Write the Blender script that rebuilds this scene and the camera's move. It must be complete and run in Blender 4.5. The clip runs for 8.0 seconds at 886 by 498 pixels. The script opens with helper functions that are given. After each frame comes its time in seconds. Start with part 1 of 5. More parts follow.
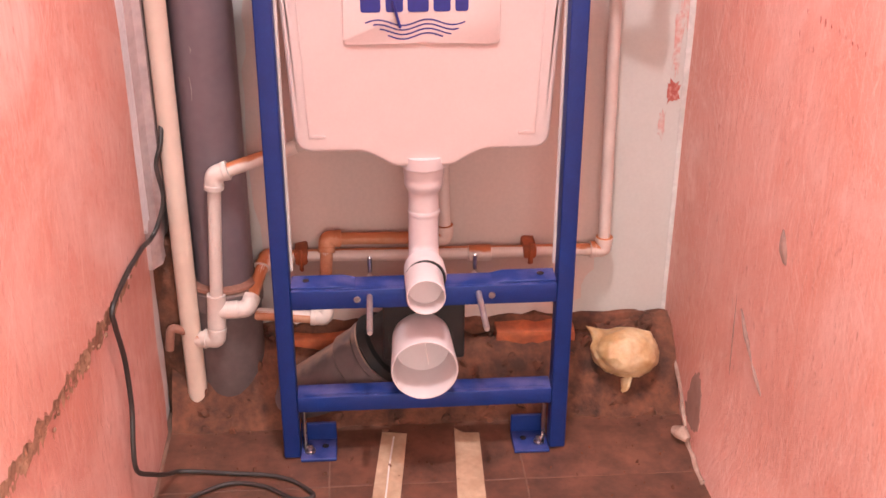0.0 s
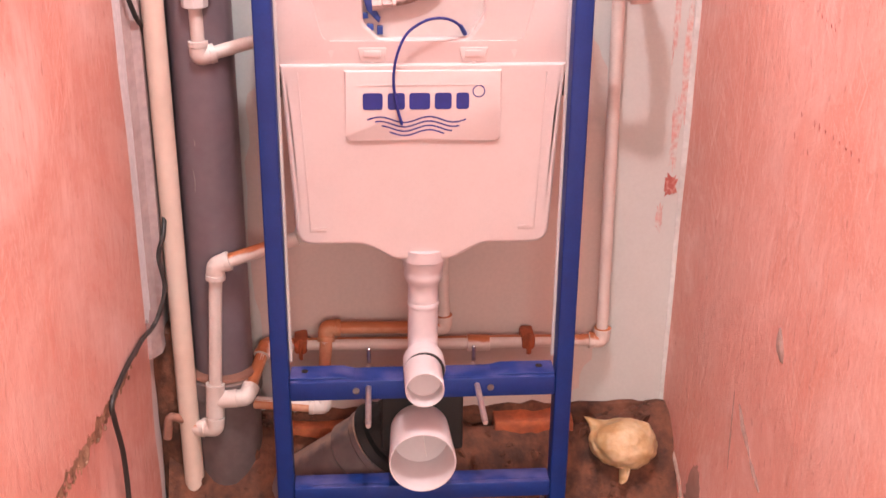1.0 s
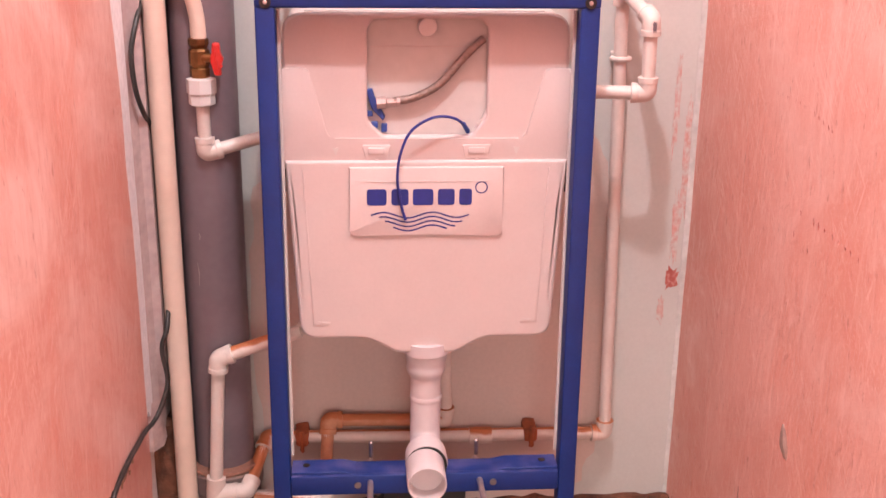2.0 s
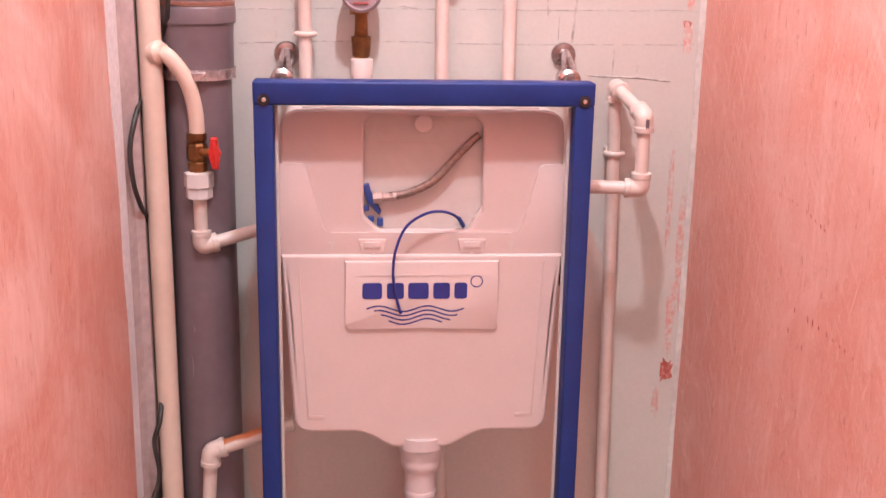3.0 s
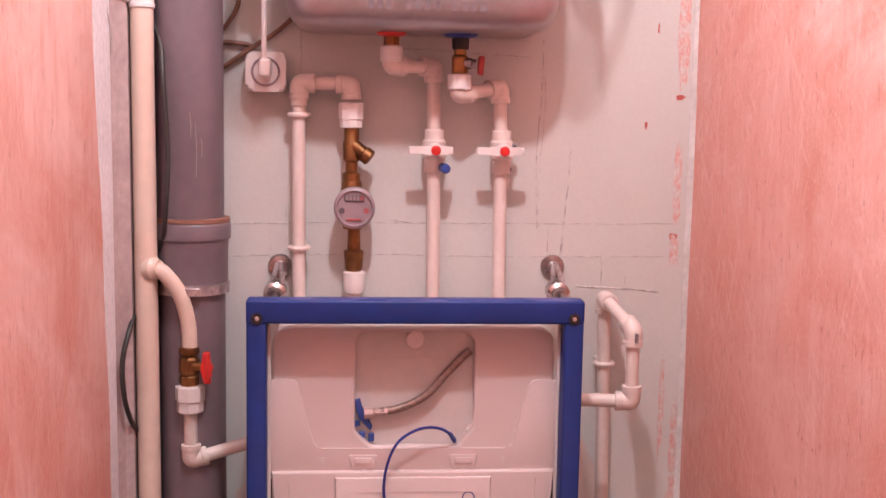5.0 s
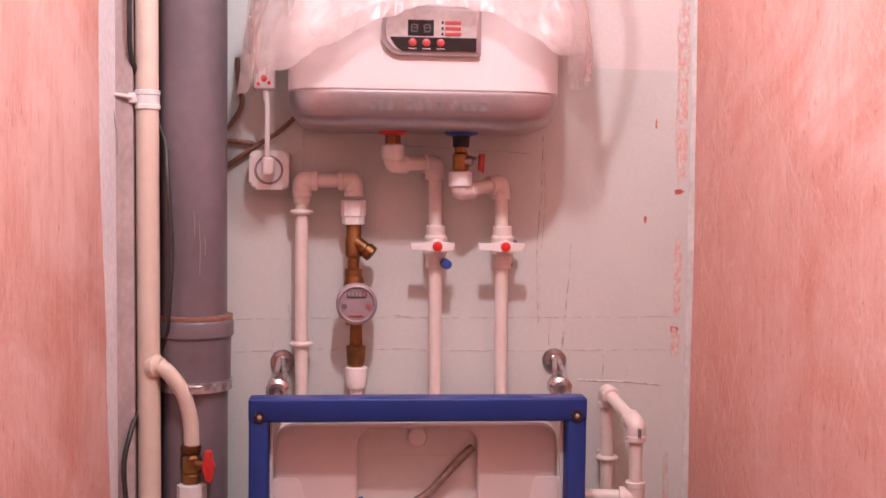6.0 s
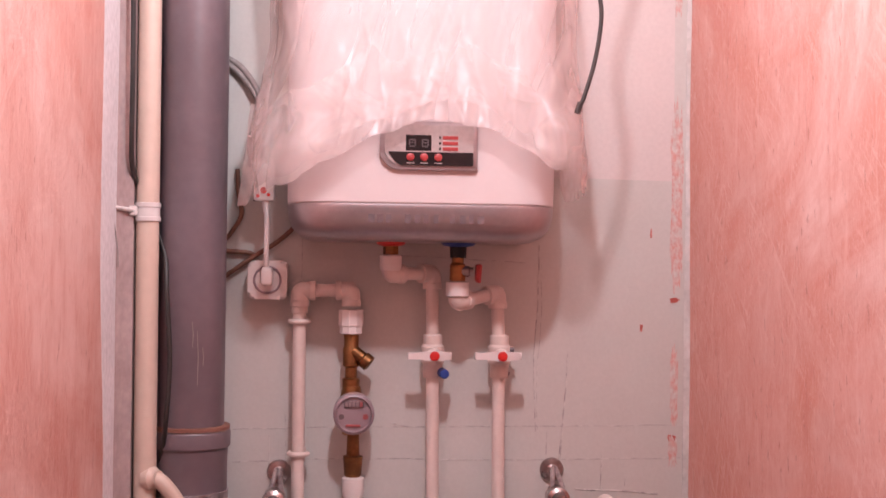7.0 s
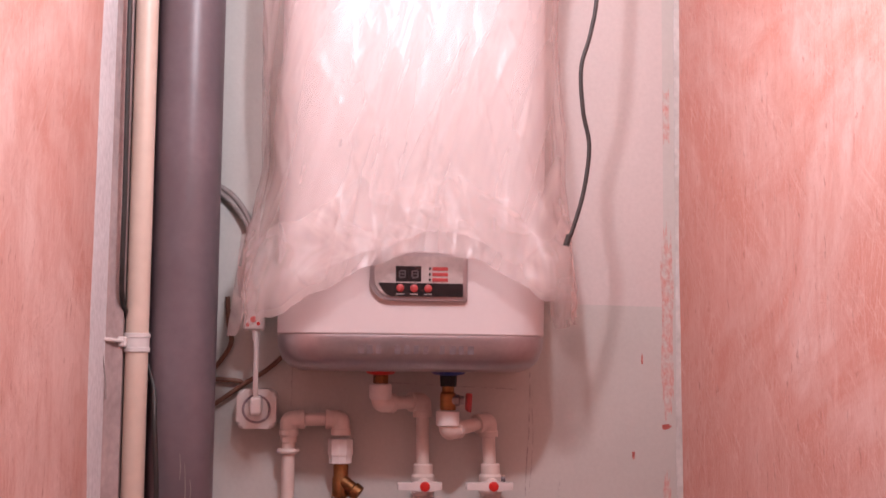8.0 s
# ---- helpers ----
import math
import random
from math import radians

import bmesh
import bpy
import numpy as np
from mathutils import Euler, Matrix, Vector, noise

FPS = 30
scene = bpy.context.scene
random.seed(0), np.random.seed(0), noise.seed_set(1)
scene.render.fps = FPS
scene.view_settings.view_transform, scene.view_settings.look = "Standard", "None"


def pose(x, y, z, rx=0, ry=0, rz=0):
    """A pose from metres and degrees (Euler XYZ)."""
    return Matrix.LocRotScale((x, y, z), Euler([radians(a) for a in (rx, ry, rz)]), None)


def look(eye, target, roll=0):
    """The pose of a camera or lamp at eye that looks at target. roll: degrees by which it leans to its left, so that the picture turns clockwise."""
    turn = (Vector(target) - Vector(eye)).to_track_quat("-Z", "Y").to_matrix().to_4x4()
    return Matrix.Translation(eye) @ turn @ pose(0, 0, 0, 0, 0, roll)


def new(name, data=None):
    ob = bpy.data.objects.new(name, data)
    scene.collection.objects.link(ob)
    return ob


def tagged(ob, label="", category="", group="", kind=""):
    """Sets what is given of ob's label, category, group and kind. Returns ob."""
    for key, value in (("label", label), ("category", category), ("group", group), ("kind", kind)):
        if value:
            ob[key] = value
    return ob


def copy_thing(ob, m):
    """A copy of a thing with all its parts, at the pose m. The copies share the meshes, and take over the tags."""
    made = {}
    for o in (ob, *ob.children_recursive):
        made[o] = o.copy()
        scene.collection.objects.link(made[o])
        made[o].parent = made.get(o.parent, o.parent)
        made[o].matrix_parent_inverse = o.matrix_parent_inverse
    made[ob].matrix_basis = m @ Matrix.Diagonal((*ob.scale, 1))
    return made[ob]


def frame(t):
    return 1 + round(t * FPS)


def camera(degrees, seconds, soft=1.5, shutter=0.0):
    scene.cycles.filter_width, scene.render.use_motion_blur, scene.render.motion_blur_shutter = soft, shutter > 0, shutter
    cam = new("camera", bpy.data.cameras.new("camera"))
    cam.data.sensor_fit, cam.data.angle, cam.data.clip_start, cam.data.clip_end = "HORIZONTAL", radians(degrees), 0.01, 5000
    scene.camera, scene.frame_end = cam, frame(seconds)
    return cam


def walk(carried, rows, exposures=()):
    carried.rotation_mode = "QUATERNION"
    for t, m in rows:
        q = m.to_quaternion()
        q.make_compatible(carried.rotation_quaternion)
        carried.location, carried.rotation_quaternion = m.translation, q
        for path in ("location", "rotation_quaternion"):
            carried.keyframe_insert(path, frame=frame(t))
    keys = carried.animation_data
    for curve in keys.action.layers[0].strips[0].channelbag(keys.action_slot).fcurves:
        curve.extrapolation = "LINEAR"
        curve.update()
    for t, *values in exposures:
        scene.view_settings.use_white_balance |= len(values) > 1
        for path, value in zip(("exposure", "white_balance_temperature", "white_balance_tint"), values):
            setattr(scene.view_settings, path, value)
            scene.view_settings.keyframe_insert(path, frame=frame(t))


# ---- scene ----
cam = camera(42.0, 8.0, shutter=0.25)
PATH = [
    (0, (-0.093, -1.679, 1.240), (0.038, 0.109, 0.354), 0.1),
    (0.5, (-0.090, -1.680, 1.253), (0.042, 0.135, 0.425), -0.1),
    (1, (-0.095, -1.677, 1.280), (0.042, 0.161, 0.504), 0.6),
    (1.5, (-0.097, -1.679, 1.297), (0.039, 0.183, 0.582), 0.7),
    (3, (-0.108, -1.677, 1.332), (0.049, 0.248, 0.813), 1.0),
    (3.5, (-0.107, -1.670, 1.357), (0.055, 0.269, 0.894), 1.3),
    (4, (-0.109, -1.672, 1.378), (0.060, 0.282, 0.987), 1.2),
    (4.5, (-0.110, -1.672, 1.396), (0.065, 0.296, 1.084), 1.2),
    (6, (-0.115, -1.681, 1.447), (0.058, 0.309, 1.334), 0.7),
    (6.5, (-0.112, -1.687, 1.464), (0.054, 0.306, 1.426), 0.8),
    (7, (-0.121, -1.692, 1.491), (0.060, 0.300, 1.522), 0.7),
    (7.5, (-0.119, -1.694, 1.517), (0.066, 0.295, 1.629), 0.7),
    (8, (-0.115, -1.696, 1.554), (0.073, 0.287, 1.740), 0.6),
]
EXPOSURES = [(0, 1.61, 6440, 3), (0.5, 1.59, 6440, 3), (1, 1.51, 6440, 4), (1.5, 1.43, 6440, 4), (3, 1.10, 6360, 5), (3.5, 1.01, 6340, 6), (4, 0.89, 6340, 6),
             (4.5, 0.78, 6340, 7), (6, 0.43, 6340, 9), (6.5, 0.29, 6350, 9), (7, 0.11, 6370, 10), (7.5, -0.08, 6380, 11), (8, -0.28, 6390, 11)]
walk(cam, [(t, look(eye, target, roll)) for t, eye, target, roll in PATH], EXPOSURES)

# ---- light ----
world = bpy.data.worlds.new("world")
world.use_nodes = True
scene.world = world
world.node_tree.nodes["Background"].inputs[0].default_value = (0.9, 0.85, 0.8, 1)
world.node_tree.nodes["Background"].inputs[1].default_value = 0.05

bulb = bpy.data.lights.new("bulb_light", "POINT")
bulb.energy = 31
bulb.color = (1.0, 0.93, 1.0)
bulb.shadow_soft_size = 0.035
bulb_ob = new("bulb_light", bulb)
bulb_ob.matrix_world = pose(-0.01, -0.68, 2.36)

# added fill lamp in the made-up doorway behind the camera, to lift shadows
fill_lamp = bpy.data.lights.new("fill_light", "AREA")
fill_lamp.shape = "RECTANGLE"
fill_lamp.size, fill_lamp.size_y = 0.74, 1.95
fill_lamp.energy = 21.0
fill_lamp.color = (1.0, 0.90, 0.86)
fill_lamp_ob = new("fill_light", fill_lamp)
fill_lamp_ob.matrix_world = pose(0.02, -2.36, 1.0, radians(90), 0, 0)

# ---- sizes ----
WALL = 0.264          # face of the back wall
X_L, X_R = -0.462, 0.487
SOUTH, TOP = -2.3, 2.62


# ---- materials ----
def rgba(c):
    return (c[0], c[1], c[2], 1.0)


def surface(name, c1, c2, scale=8.0, rough=0.6, metal=0.0, bump=0.15, fine=120.0, stretch=(1, 1, 1), spread=(0.35, 0.65),
            vary=0.0, dust=None, dust_level=0.35, coat=0.0, sheen=0.12, depth=0.004, sub=0.0):
    """Two colours mixed by broad noise, with fine grain in colour and relief; dust lies on what faces up."""
    m = bpy.data.materials.new(name)
    m.use_nodes = True
    nt = m.node_tree
    n, l = nt.nodes, nt.links
    b = n["Principled BSDF"]
    co = n.new("ShaderNodeTexCoord")
    mp = n.new("ShaderNodeMapping")
    mp.inputs["Scale"].default_value = stretch
    l.new(co.outputs["Object"], mp.inputs[0])
    broad = n.new("ShaderNodeTexNoise")
    broad.inputs["Scale"].default_value, broad.inputs["Detail"].default_value = scale, 6
    broad.inputs["Roughness"].default_value = 0.62
    l.new(mp.outputs[0], broad.inputs["Vector"])
    ramp = n.new("ShaderNodeMapRange")
    ramp.inputs[1].default_value, ramp.inputs[2].default_value = spread
    l.new(broad.outputs["Fac"], ramp.inputs[0])
    mix = n.new("ShaderNodeMix")
    mix.data_type = "RGBA"
    mix.inputs[6].default_value, mix.inputs[7].default_value = rgba(c1), rgba(c2)
    l.new(ramp.outputs[0], mix.inputs[0])
    grain = n.new("ShaderNodeTexNoise")
    grain.inputs["Scale"].default_value, grain.inputs["Detail"].default_value = fine, 3
    l.new(mp.outputs[0], grain.inputs["Vector"])
    gr = n.new("ShaderNodeMapRange")
    gr.inputs[1].default_value, gr.inputs[2].default_value = 0.25, 0.75
    gr.inputs[3].default_value, gr.inputs[4].default_value = 1 - sheen, 1 + sheen
    l.new(grain.outputs["Fac"], gr.inputs[0])
    hsv = n.new("ShaderNodeHueSaturation")
    l.new(mix.outputs[2], hsv.inputs["Color"])
    if vary:
        info = n.new("ShaderNodeObjectInfo")
        vr = n.new("ShaderNodeMapRange")
        vr.inputs[3].default_value, vr.inputs[4].default_value = 1 - vary, 1 + vary
        l.new(info.outputs["Random"], vr.inputs[0])
        mul = n.new("ShaderNodeMath")
        mul.operation = "MULTIPLY"
        l.new(vr.outputs[0], mul.inputs[0])
        l.new(gr.outputs[0], mul.inputs[1])
        l.new(mul.outputs[0], hsv.inputs["Value"])
    else:
        l.new(gr.outputs[0], hsv.inputs["Value"])
    colour = hsv.outputs[0]
    if dust:
        geo = n.new("ShaderNodeNewGeometry")
        sep = n.new("ShaderNodeSeparateXYZ")
        l.new(geo.outputs["Normal"], sep.inputs[0])
        dn = n.new("ShaderNodeTexNoise")
        dn.inputs["Scale"].default_value, dn.inputs["Detail"].default_value = 22, 5
        l.new(co.outputs["Object"], dn.inputs["Vector"])
        add = n.new("ShaderNodeMath")
        add.operation = "ADD"
        l.new(sep.outputs["Z"], add.inputs[0])
        l.new(dn.outputs["Fac"], add.inputs[1])
        dr = n.new("ShaderNodeMapRange")
        dr.inputs[1].default_value, dr.inputs[2].default_value = 0.5 + dust_level, 0.8 + dust_level
        l.new(add.outputs[0], dr.inputs[0])
        dm = n.new("ShaderNodeMix")
        dm.data_type = "RGBA"
        l.new(dr.outputs[0], dm.inputs[0])
        l.new(colour, dm.inputs[6])
        dm.inputs[7].default_value = rgba(dust)
        colour = dm.outputs[2]
    l.new(colour, b.inputs["Base Color"])
    rr = n.new("ShaderNodeMapRange")
    rr.inputs[3].default_value, rr.inputs[4].default_value = max(0.02, rough - 0.1), min(1, rough + 0.1)
    l.new(broad.outputs["Fac"], rr.inputs[0])
    l.new(rr.outputs[0], b.inputs["Roughness"])
    b.inputs["Metallic"].default_value = metal
    b.inputs["Coat Weight"].default_value = coat
    if sub:
        b.inputs["Subsurface Weight"].default_value = sub
        b.inputs["Subsurface Radius"].default_value = (0.012, 0.008, 0.006)
        b.inputs["Subsurface Scale"].default_value = 0.5
    if bump:
        s = n.new("ShaderNodeMath")
        s.operation = "MULTIPLY_ADD"
        s.inputs[1].default_value = 0.35
        l.new(grain.outputs["Fac"], s.inputs[0])
        l.new(broad.outputs["Fac"], s.inputs[2])
        bp = n.new("ShaderNodeBump")
        bp.inputs["Strength"].default_value, bp.inputs["Distance"].default_value = bump, depth
        l.new(s.outputs[0], bp.inputs["Height"])
        l.new(bp.outputs[0], b.inputs["Normal"])
    return m


def plaster(name, pale, deep, dirt, laps=(), corner=None):
    """Trowelled and rolled-on pink coat: broad clouds, upright brush streaks, slanted trowel arcs and darker flecks."""
    m = bpy.data.materials.new(name)
    m.use_nodes = True
    nt = m.node_tree
    n, l = nt.nodes, nt.links
    b = n["Principled BSDF"]
    co = n.new("ShaderNodeTexCoord")

    def noise_at(scale, stretch, detail=5, turn=0.0, rough=0.6, distortion=0.0):
        spin = n.new("ShaderNodeMapping")
        spin.inputs["Rotation"].default_value = (turn, 0, 0)
        l.new(co.outputs["Object"], spin.inputs[0])
        mp = n.new("ShaderNodeMapping")
        mp.inputs["Scale"].default_value = stretch
        l.new(spin.outputs[0], mp.inputs[0])
        t = n.new("ShaderNodeTexNoise")
        t.inputs["Scale"].default_value, t.inputs["Detail"].default_value = scale, detail
        t.inputs["Roughness"].default_value, t.inputs["Distortion"].default_value = rough, distortion
        l.new(mp.outputs[0], t.inputs["Vector"])
        return t.outputs["Fac"]

    def ranged(value, lo, hi, a=0.0, z=1.0):
        r = n.new("ShaderNodeMapRange")
        r.inputs[1].default_value, r.inputs[2].default_value = lo, hi
        r.inputs[3].default_value, r.inputs[4].default_value = a, z
        l.new(value, r.inputs[0])
        return r.outputs[0]

    def mixed(fac, a, z):
        x = n.new("ShaderNodeMix")
        x.data_type = "RGBA"
        l.new(fac, x.inputs[0])
        for socket, value in ((x.inputs[6], a), (x.inputs[7], z)):
            if isinstance(value, tuple):
                socket.default_value = rgba(value)
            else:
                l.new(value, socket)
        return x.outputs[2]

    def blend(kind, a, k, z=None):
        x = n.new("ShaderNodeMath")
        x.operation = kind
        for socket, value in zip(x.inputs, (a, k, z)):
            if value is None:
                continue
            if isinstance(value, (int, float)):
                socket.default_value = value
            else:
                l.new(value, socket)
        return x.outputs[0]

    clouds = noise_at(3.6, (1, 0.55, 1.0), 8, 0.5, 0.66, 1.2)
    streaks = noise_at(44, (1, 1, 0.11), 8, 0.03, 0.70, 1.0)
    slants = noise_at(16, (1, 1, 0.22), 8, 0.62, 0.76, 0.5)
    back_slants = noise_at(18, (1, 1, 0.24), 8, -0.30, 0.76, 0.5)
    flecks = noise_at(100, (1, 1, 0.32), 5, 0.08, 0.72)
    mottle = noise_at(11, (1, 0.8, 0.7), 9, 0.2, 0.75, 0.8)
    colour = mixed(ranged(clouds, 0.40, 0.60), pale, deep)
    axes = n.new("ShaderNodeSeparateXYZ")
    l.new(co.outputs["Object"], axes.inputs[0])
    # later coats end in uneven laps; toward the corner the colour turns deeper and redder
    edge = noise_at(3.0, (1, 1, 0.3), 6, 0.0, 0.6)
    for height, slope, amount in laps:
        level = blend("MULTIPLY_ADD", axes.outputs["Y"], -slope, axes.outputs["Z"])
        level = blend("MULTIPLY_ADD", edge, 0.22, level)
        colour = mixed(ranged(level, height + 0.11, height + 0.098, 0.0, amount), colour, deep)
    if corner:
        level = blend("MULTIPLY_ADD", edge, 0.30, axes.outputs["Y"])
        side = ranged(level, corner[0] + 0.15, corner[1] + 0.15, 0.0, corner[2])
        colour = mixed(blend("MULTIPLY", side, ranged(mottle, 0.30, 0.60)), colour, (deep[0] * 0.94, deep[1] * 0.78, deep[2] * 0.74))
    colour = mixed(ranged(mottle, 0.48, 0.62, 0.0, 0.50), colour, deep)
    colour = mixed(ranged(mottle, 0.44, 0.34, 0.0, 0.45), colour, pale)
    colour = mixed(ranged(streaks, 0.53, 0.62, 0.0, 0.36), colour, deep)
    colour = mixed(ranged(streaks, 0.44, 0.36, 0.0, 0.30), colour, pale)
    colour = mixed(ranged(slants, 0.56, 0.66, 0.0, 0.26), colour, pale)
    colour = mixed(ranged(back_slants, 0.57, 0.68, 0.0, 0.22), colour, deep)
    rust = noise_at(4.2, (1, 0.8, 0.42), 9, 0.22, 0.70, 0.7)
    colour = mixed(ranged(rust, 0.52, 0.64, 0.0, 0.55), colour, (0.62, 0.255, 0.185))
    specks = noise_at(240, (1, 1, 0.6), 4, 0.2, 0.7)
    colour = mixed(ranged(specks, 0.54, 0.66, 0.0, 0.40), colour, pale)
    # long pale trowel scratches
    for turn, shift in ((0.75, 7.0), (-0.25, 8.5)):
        scratch = noise_at(shift, (1, 3.2, 0.16), 7, turn, 0.62, 2.2)
        line = ranged(blend("ABSOLUTE", blend("SUBTRACT", scratch, 0.5), 0.0), 0.0, 0.014, 0.80, 0.0)
        colour = mixed(blend("MULTIPLY", line, ranged(mottle, 0.47, 0.57)), colour, pale)
    colour = mixed(ranged(flecks, 0.61, 0.67, 0.0, 0.65), colour, dirt)
    l.new(colour, b.inputs["Base Color"])
    l.new(ranged(streaks, 0.3, 0.7, 0.42, 0.62), b.inputs["Roughness"])
    s1 = n.new("ShaderNodeMath")
    s1.operation = "MULTIPLY_ADD"
    s1.inputs[1].default_value = 0.45
    l.new(streaks, s1.inputs[0])
    l.new(mottle, s1.inputs[2])
    s2 = n.new("ShaderNodeMath")
    s2.operation = "MULTIPLY_ADD"
    s2.inputs[1].default_value = 0.6
    l.new(flecks, s2.inputs[0])
    l.new(s1.outputs[0], s2.inputs[2])
    bp = n.new("ShaderNodeBump")
    bp.inputs["Strength"].default_value, bp.inputs["Distance"].default_value = 0.78, 0.005
    l.new(s2.outputs[0], bp.inputs["Height"])
    l.new(bp.outputs[0], b.inputs["Normal"])
    return m


def film_material(name, thin, thick, rough, stretch, turn):
    """Thin milky packing film: mostly clear, with a white haze and a wet gloss."""
    m = bpy.data.materials.new(name)
    m.use_nodes = True
    n, l = m.node_tree.nodes, m.node_tree.links
    b = n["Principled BSDF"]
    b.inputs["Base Color"].default_value = (0.80, 0.70, 0.68, 1)
    b.inputs["Roughness"].default_value = rough
    co = n.new("ShaderNodeTexCoord")
    mp = n.new("ShaderNodeMapping")
    mp.inputs["Scale"].default_value = (1, 1, stretch)
    spin = n.new("ShaderNodeMapping")
    spin.inputs["Rotation"].default_value = (0, turn, 0)
    l.new(co.outputs["Object"], spin.inputs[0])
    l.new(spin.outputs[0], mp.inputs[0])
    t = n.new("ShaderNodeTexNoise")
    t.inputs["Scale"].default_value, t.inputs["Detail"].default_value, t.inputs["Distortion"].default_value = 13, 3, 0.9
    l.new(mp.outputs[0], t.inputs["Vector"])
    r = n.new("ShaderNodeMapRange")
    r.inputs[1].default_value, r.inputs[2].default_value = 0.35, 0.7
    r.inputs[3].default_value, r.inputs[4].default_value = thin, thick
    l.new(t.outputs["Fac"], r.inputs[0])
    through_light = n.new("ShaderNodeBsdfTranslucent")
    through_light.inputs["Color"].default_value = (0.86, 0.76, 0.74, 1)
    sheet = n.new("ShaderNodeMixShader")
    sheet.inputs[0].default_value = 0.45
    l.new(b.outputs[0], sheet.inputs[1])
    l.new(through_light.outputs[0], sheet.inputs[2])
    clear = n.new("ShaderNodeBsdfTransparent")
    film_mix = n.new("ShaderNodeMixShader")
    l.new(r.outputs[0], film_mix.inputs[0])
    l.new(clear.outputs[0], film_mix.inputs[1])
    l.new(sheet.outputs[0], film_mix.inputs[2])
    l.new(film_mix.outputs[0], n["Material Output"].inputs["Surface"])
    fine = n.new("ShaderNodeTexNoise")
    fine.inputs["Scale"].default_value, fine.inputs["Detail"].default_value, fine.inputs["Distortion"].default_value = 15, 2, 0.8
    l.new(mp.outputs[0], fine.inputs["Vector"])
    off = n.new("ShaderNodeMath")
    off.operation = "SUBTRACT"
    off.inputs[1].default_value = 0.5
    l.new(fine.outputs["Fac"], off.inputs[0])
    ridge = n.new("ShaderNodeMath")
    ridge.operation = "ABSOLUTE"
    l.new(off.outputs[0], ridge.inputs[0])
    both = n.new("ShaderNodeMath")
    both.operation = "MULTIPLY_ADD"
    both.inputs[1].default_value = -1.9
    l.new(ridge.outputs[0], both.inputs[0])
    l.new(t.outputs["Fac"], both.inputs[2])
    bp = n.new("ShaderNodeBump")
    bp.inputs["Strength"].default_value, bp.inputs["Distance"].default_value = 0.24, 0.012
    l.new(both.outputs[0], bp.inputs["Height"])
    l.new(bp.outputs[0], b.inputs["Normal"])
    return m


PINK = plaster("pink_plaster", (0.745, 0.50, 0.45), (0.60, 0.285, 0.23), (0.42, 0.17, 0.125))
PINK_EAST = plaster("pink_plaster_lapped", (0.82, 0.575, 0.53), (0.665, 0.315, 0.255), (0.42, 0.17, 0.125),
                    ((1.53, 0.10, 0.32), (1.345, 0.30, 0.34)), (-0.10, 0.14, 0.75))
PINK_LOW = plaster("pink_plaster_under", (0.72, 0.44, 0.39), (0.58, 0.26, 0.21), (0.36, 0.18, 0.13))
BOARD = surface("plasterboard", (0.58, 0.58, 0.55), (0.525, 0.515, 0.485), 2.2, 0.75, bump=0.10, fine=160, sheen=0.03)
PRIMER = surface("primed_board", (0.64, 0.58, 0.56), (0.61, 0.55, 0.53), 3, 0.7, bump=0.1, fine=140, sheen=0.04)
BOUNCE_BOARD = surface("pink_bounce_board", (0.61, 0.485, 0.435), (0.565, 0.47, 0.43), 5, 0.75, bump=0.1, fine=140, sheen=0.04)
FILLER = surface("white_filler", (0.79, 0.79, 0.81), (0.70, 0.69, 0.71), 6, 0.8, bump=0.2, fine=90)
CORNER = surface("grey_white_filler", (0.66, 0.66, 0.64), (0.55, 0.54, 0.52), 9, 0.8, bump=0.35, fine=90)
BEAD = surface("dusty_mortar_bead", (0.46, 0.33, 0.27), (0.30, 0.19, 0.15), 30, 0.95, bump=0.6, fine=140)
BARE = surface("bare_wall_strip", (0.46, 0.37, 0.36), (0.36, 0.28, 0.275), 7, 0.85, bump=0.4, fine=80)
MORTAR = surface("crumbled_mortar", (0.44, 0.29, 0.20), (0.22, 0.12, 0.08), 26, 0.95, bump=0.8, fine=140, depth=0.008)
BRICK = surface("exposed_brick", (0.44, 0.11, 0.04), (0.24, 0.07, 0.035), 22, 0.9, bump=0.7, fine=110, vary=0.15)
RUBBLE = surface("brick_dust_rubble", (0.185, 0.068, 0.037), (0.062, 0.027, 0.018), 22, 0.95, bump=0.8, fine=90, depth=0.008)
TILE = surface("dusty_brown_tile", (0.185, 0.076, 0.049), (0.050, 0.023, 0.016), 13, 0.5, bump=0.35, fine=70, vary=0.12, spread=(0.3, 0.7))
GROUT = surface("tile_bed", (0.24, 0.14, 0.10), (0.14, 0.08, 0.06), 15, 0.9, bump=0.5)
TAPE = surface("beige_floor_strip", (0.50, 0.36, 0.25), (0.36, 0.23, 0.15), 14, 0.6, bump=0.25, fine=90)
CEIL = surface("white_ceiling", (0.80, 0.79, 0.77), (0.76, 0.75, 0.73), 3, 0.8, bump=0.15)
BLUE = surface("blue_powder_coat", (0.002, 0.027, 0.185), (0.002, 0.021, 0.150), 12, 0.52, bump=0.06, fine=220, sheen=0.08,
               dust=(0.09, 0.09, 0.26), dust_level=0.88)
EPS = surface("white_cistern_plastic", (0.605, 0.520, 0.505), (0.57, 0.485, 0.47), 5, 0.42, bump=0.05, fine=200, sheen=0.02)
EPS_IN = surface("cistern_inner_sheet", (0.60, 0.565, 0.545), (0.55, 0.515, 0.495), 7, 0.35, bump=0.12, fine=60, sheen=0.04)
PVC = surface("white_pvc", (0.62, 0.555, 0.565), (0.58, 0.515, 0.52), 8, 0.34, bump=0.03, sheen=0.02)
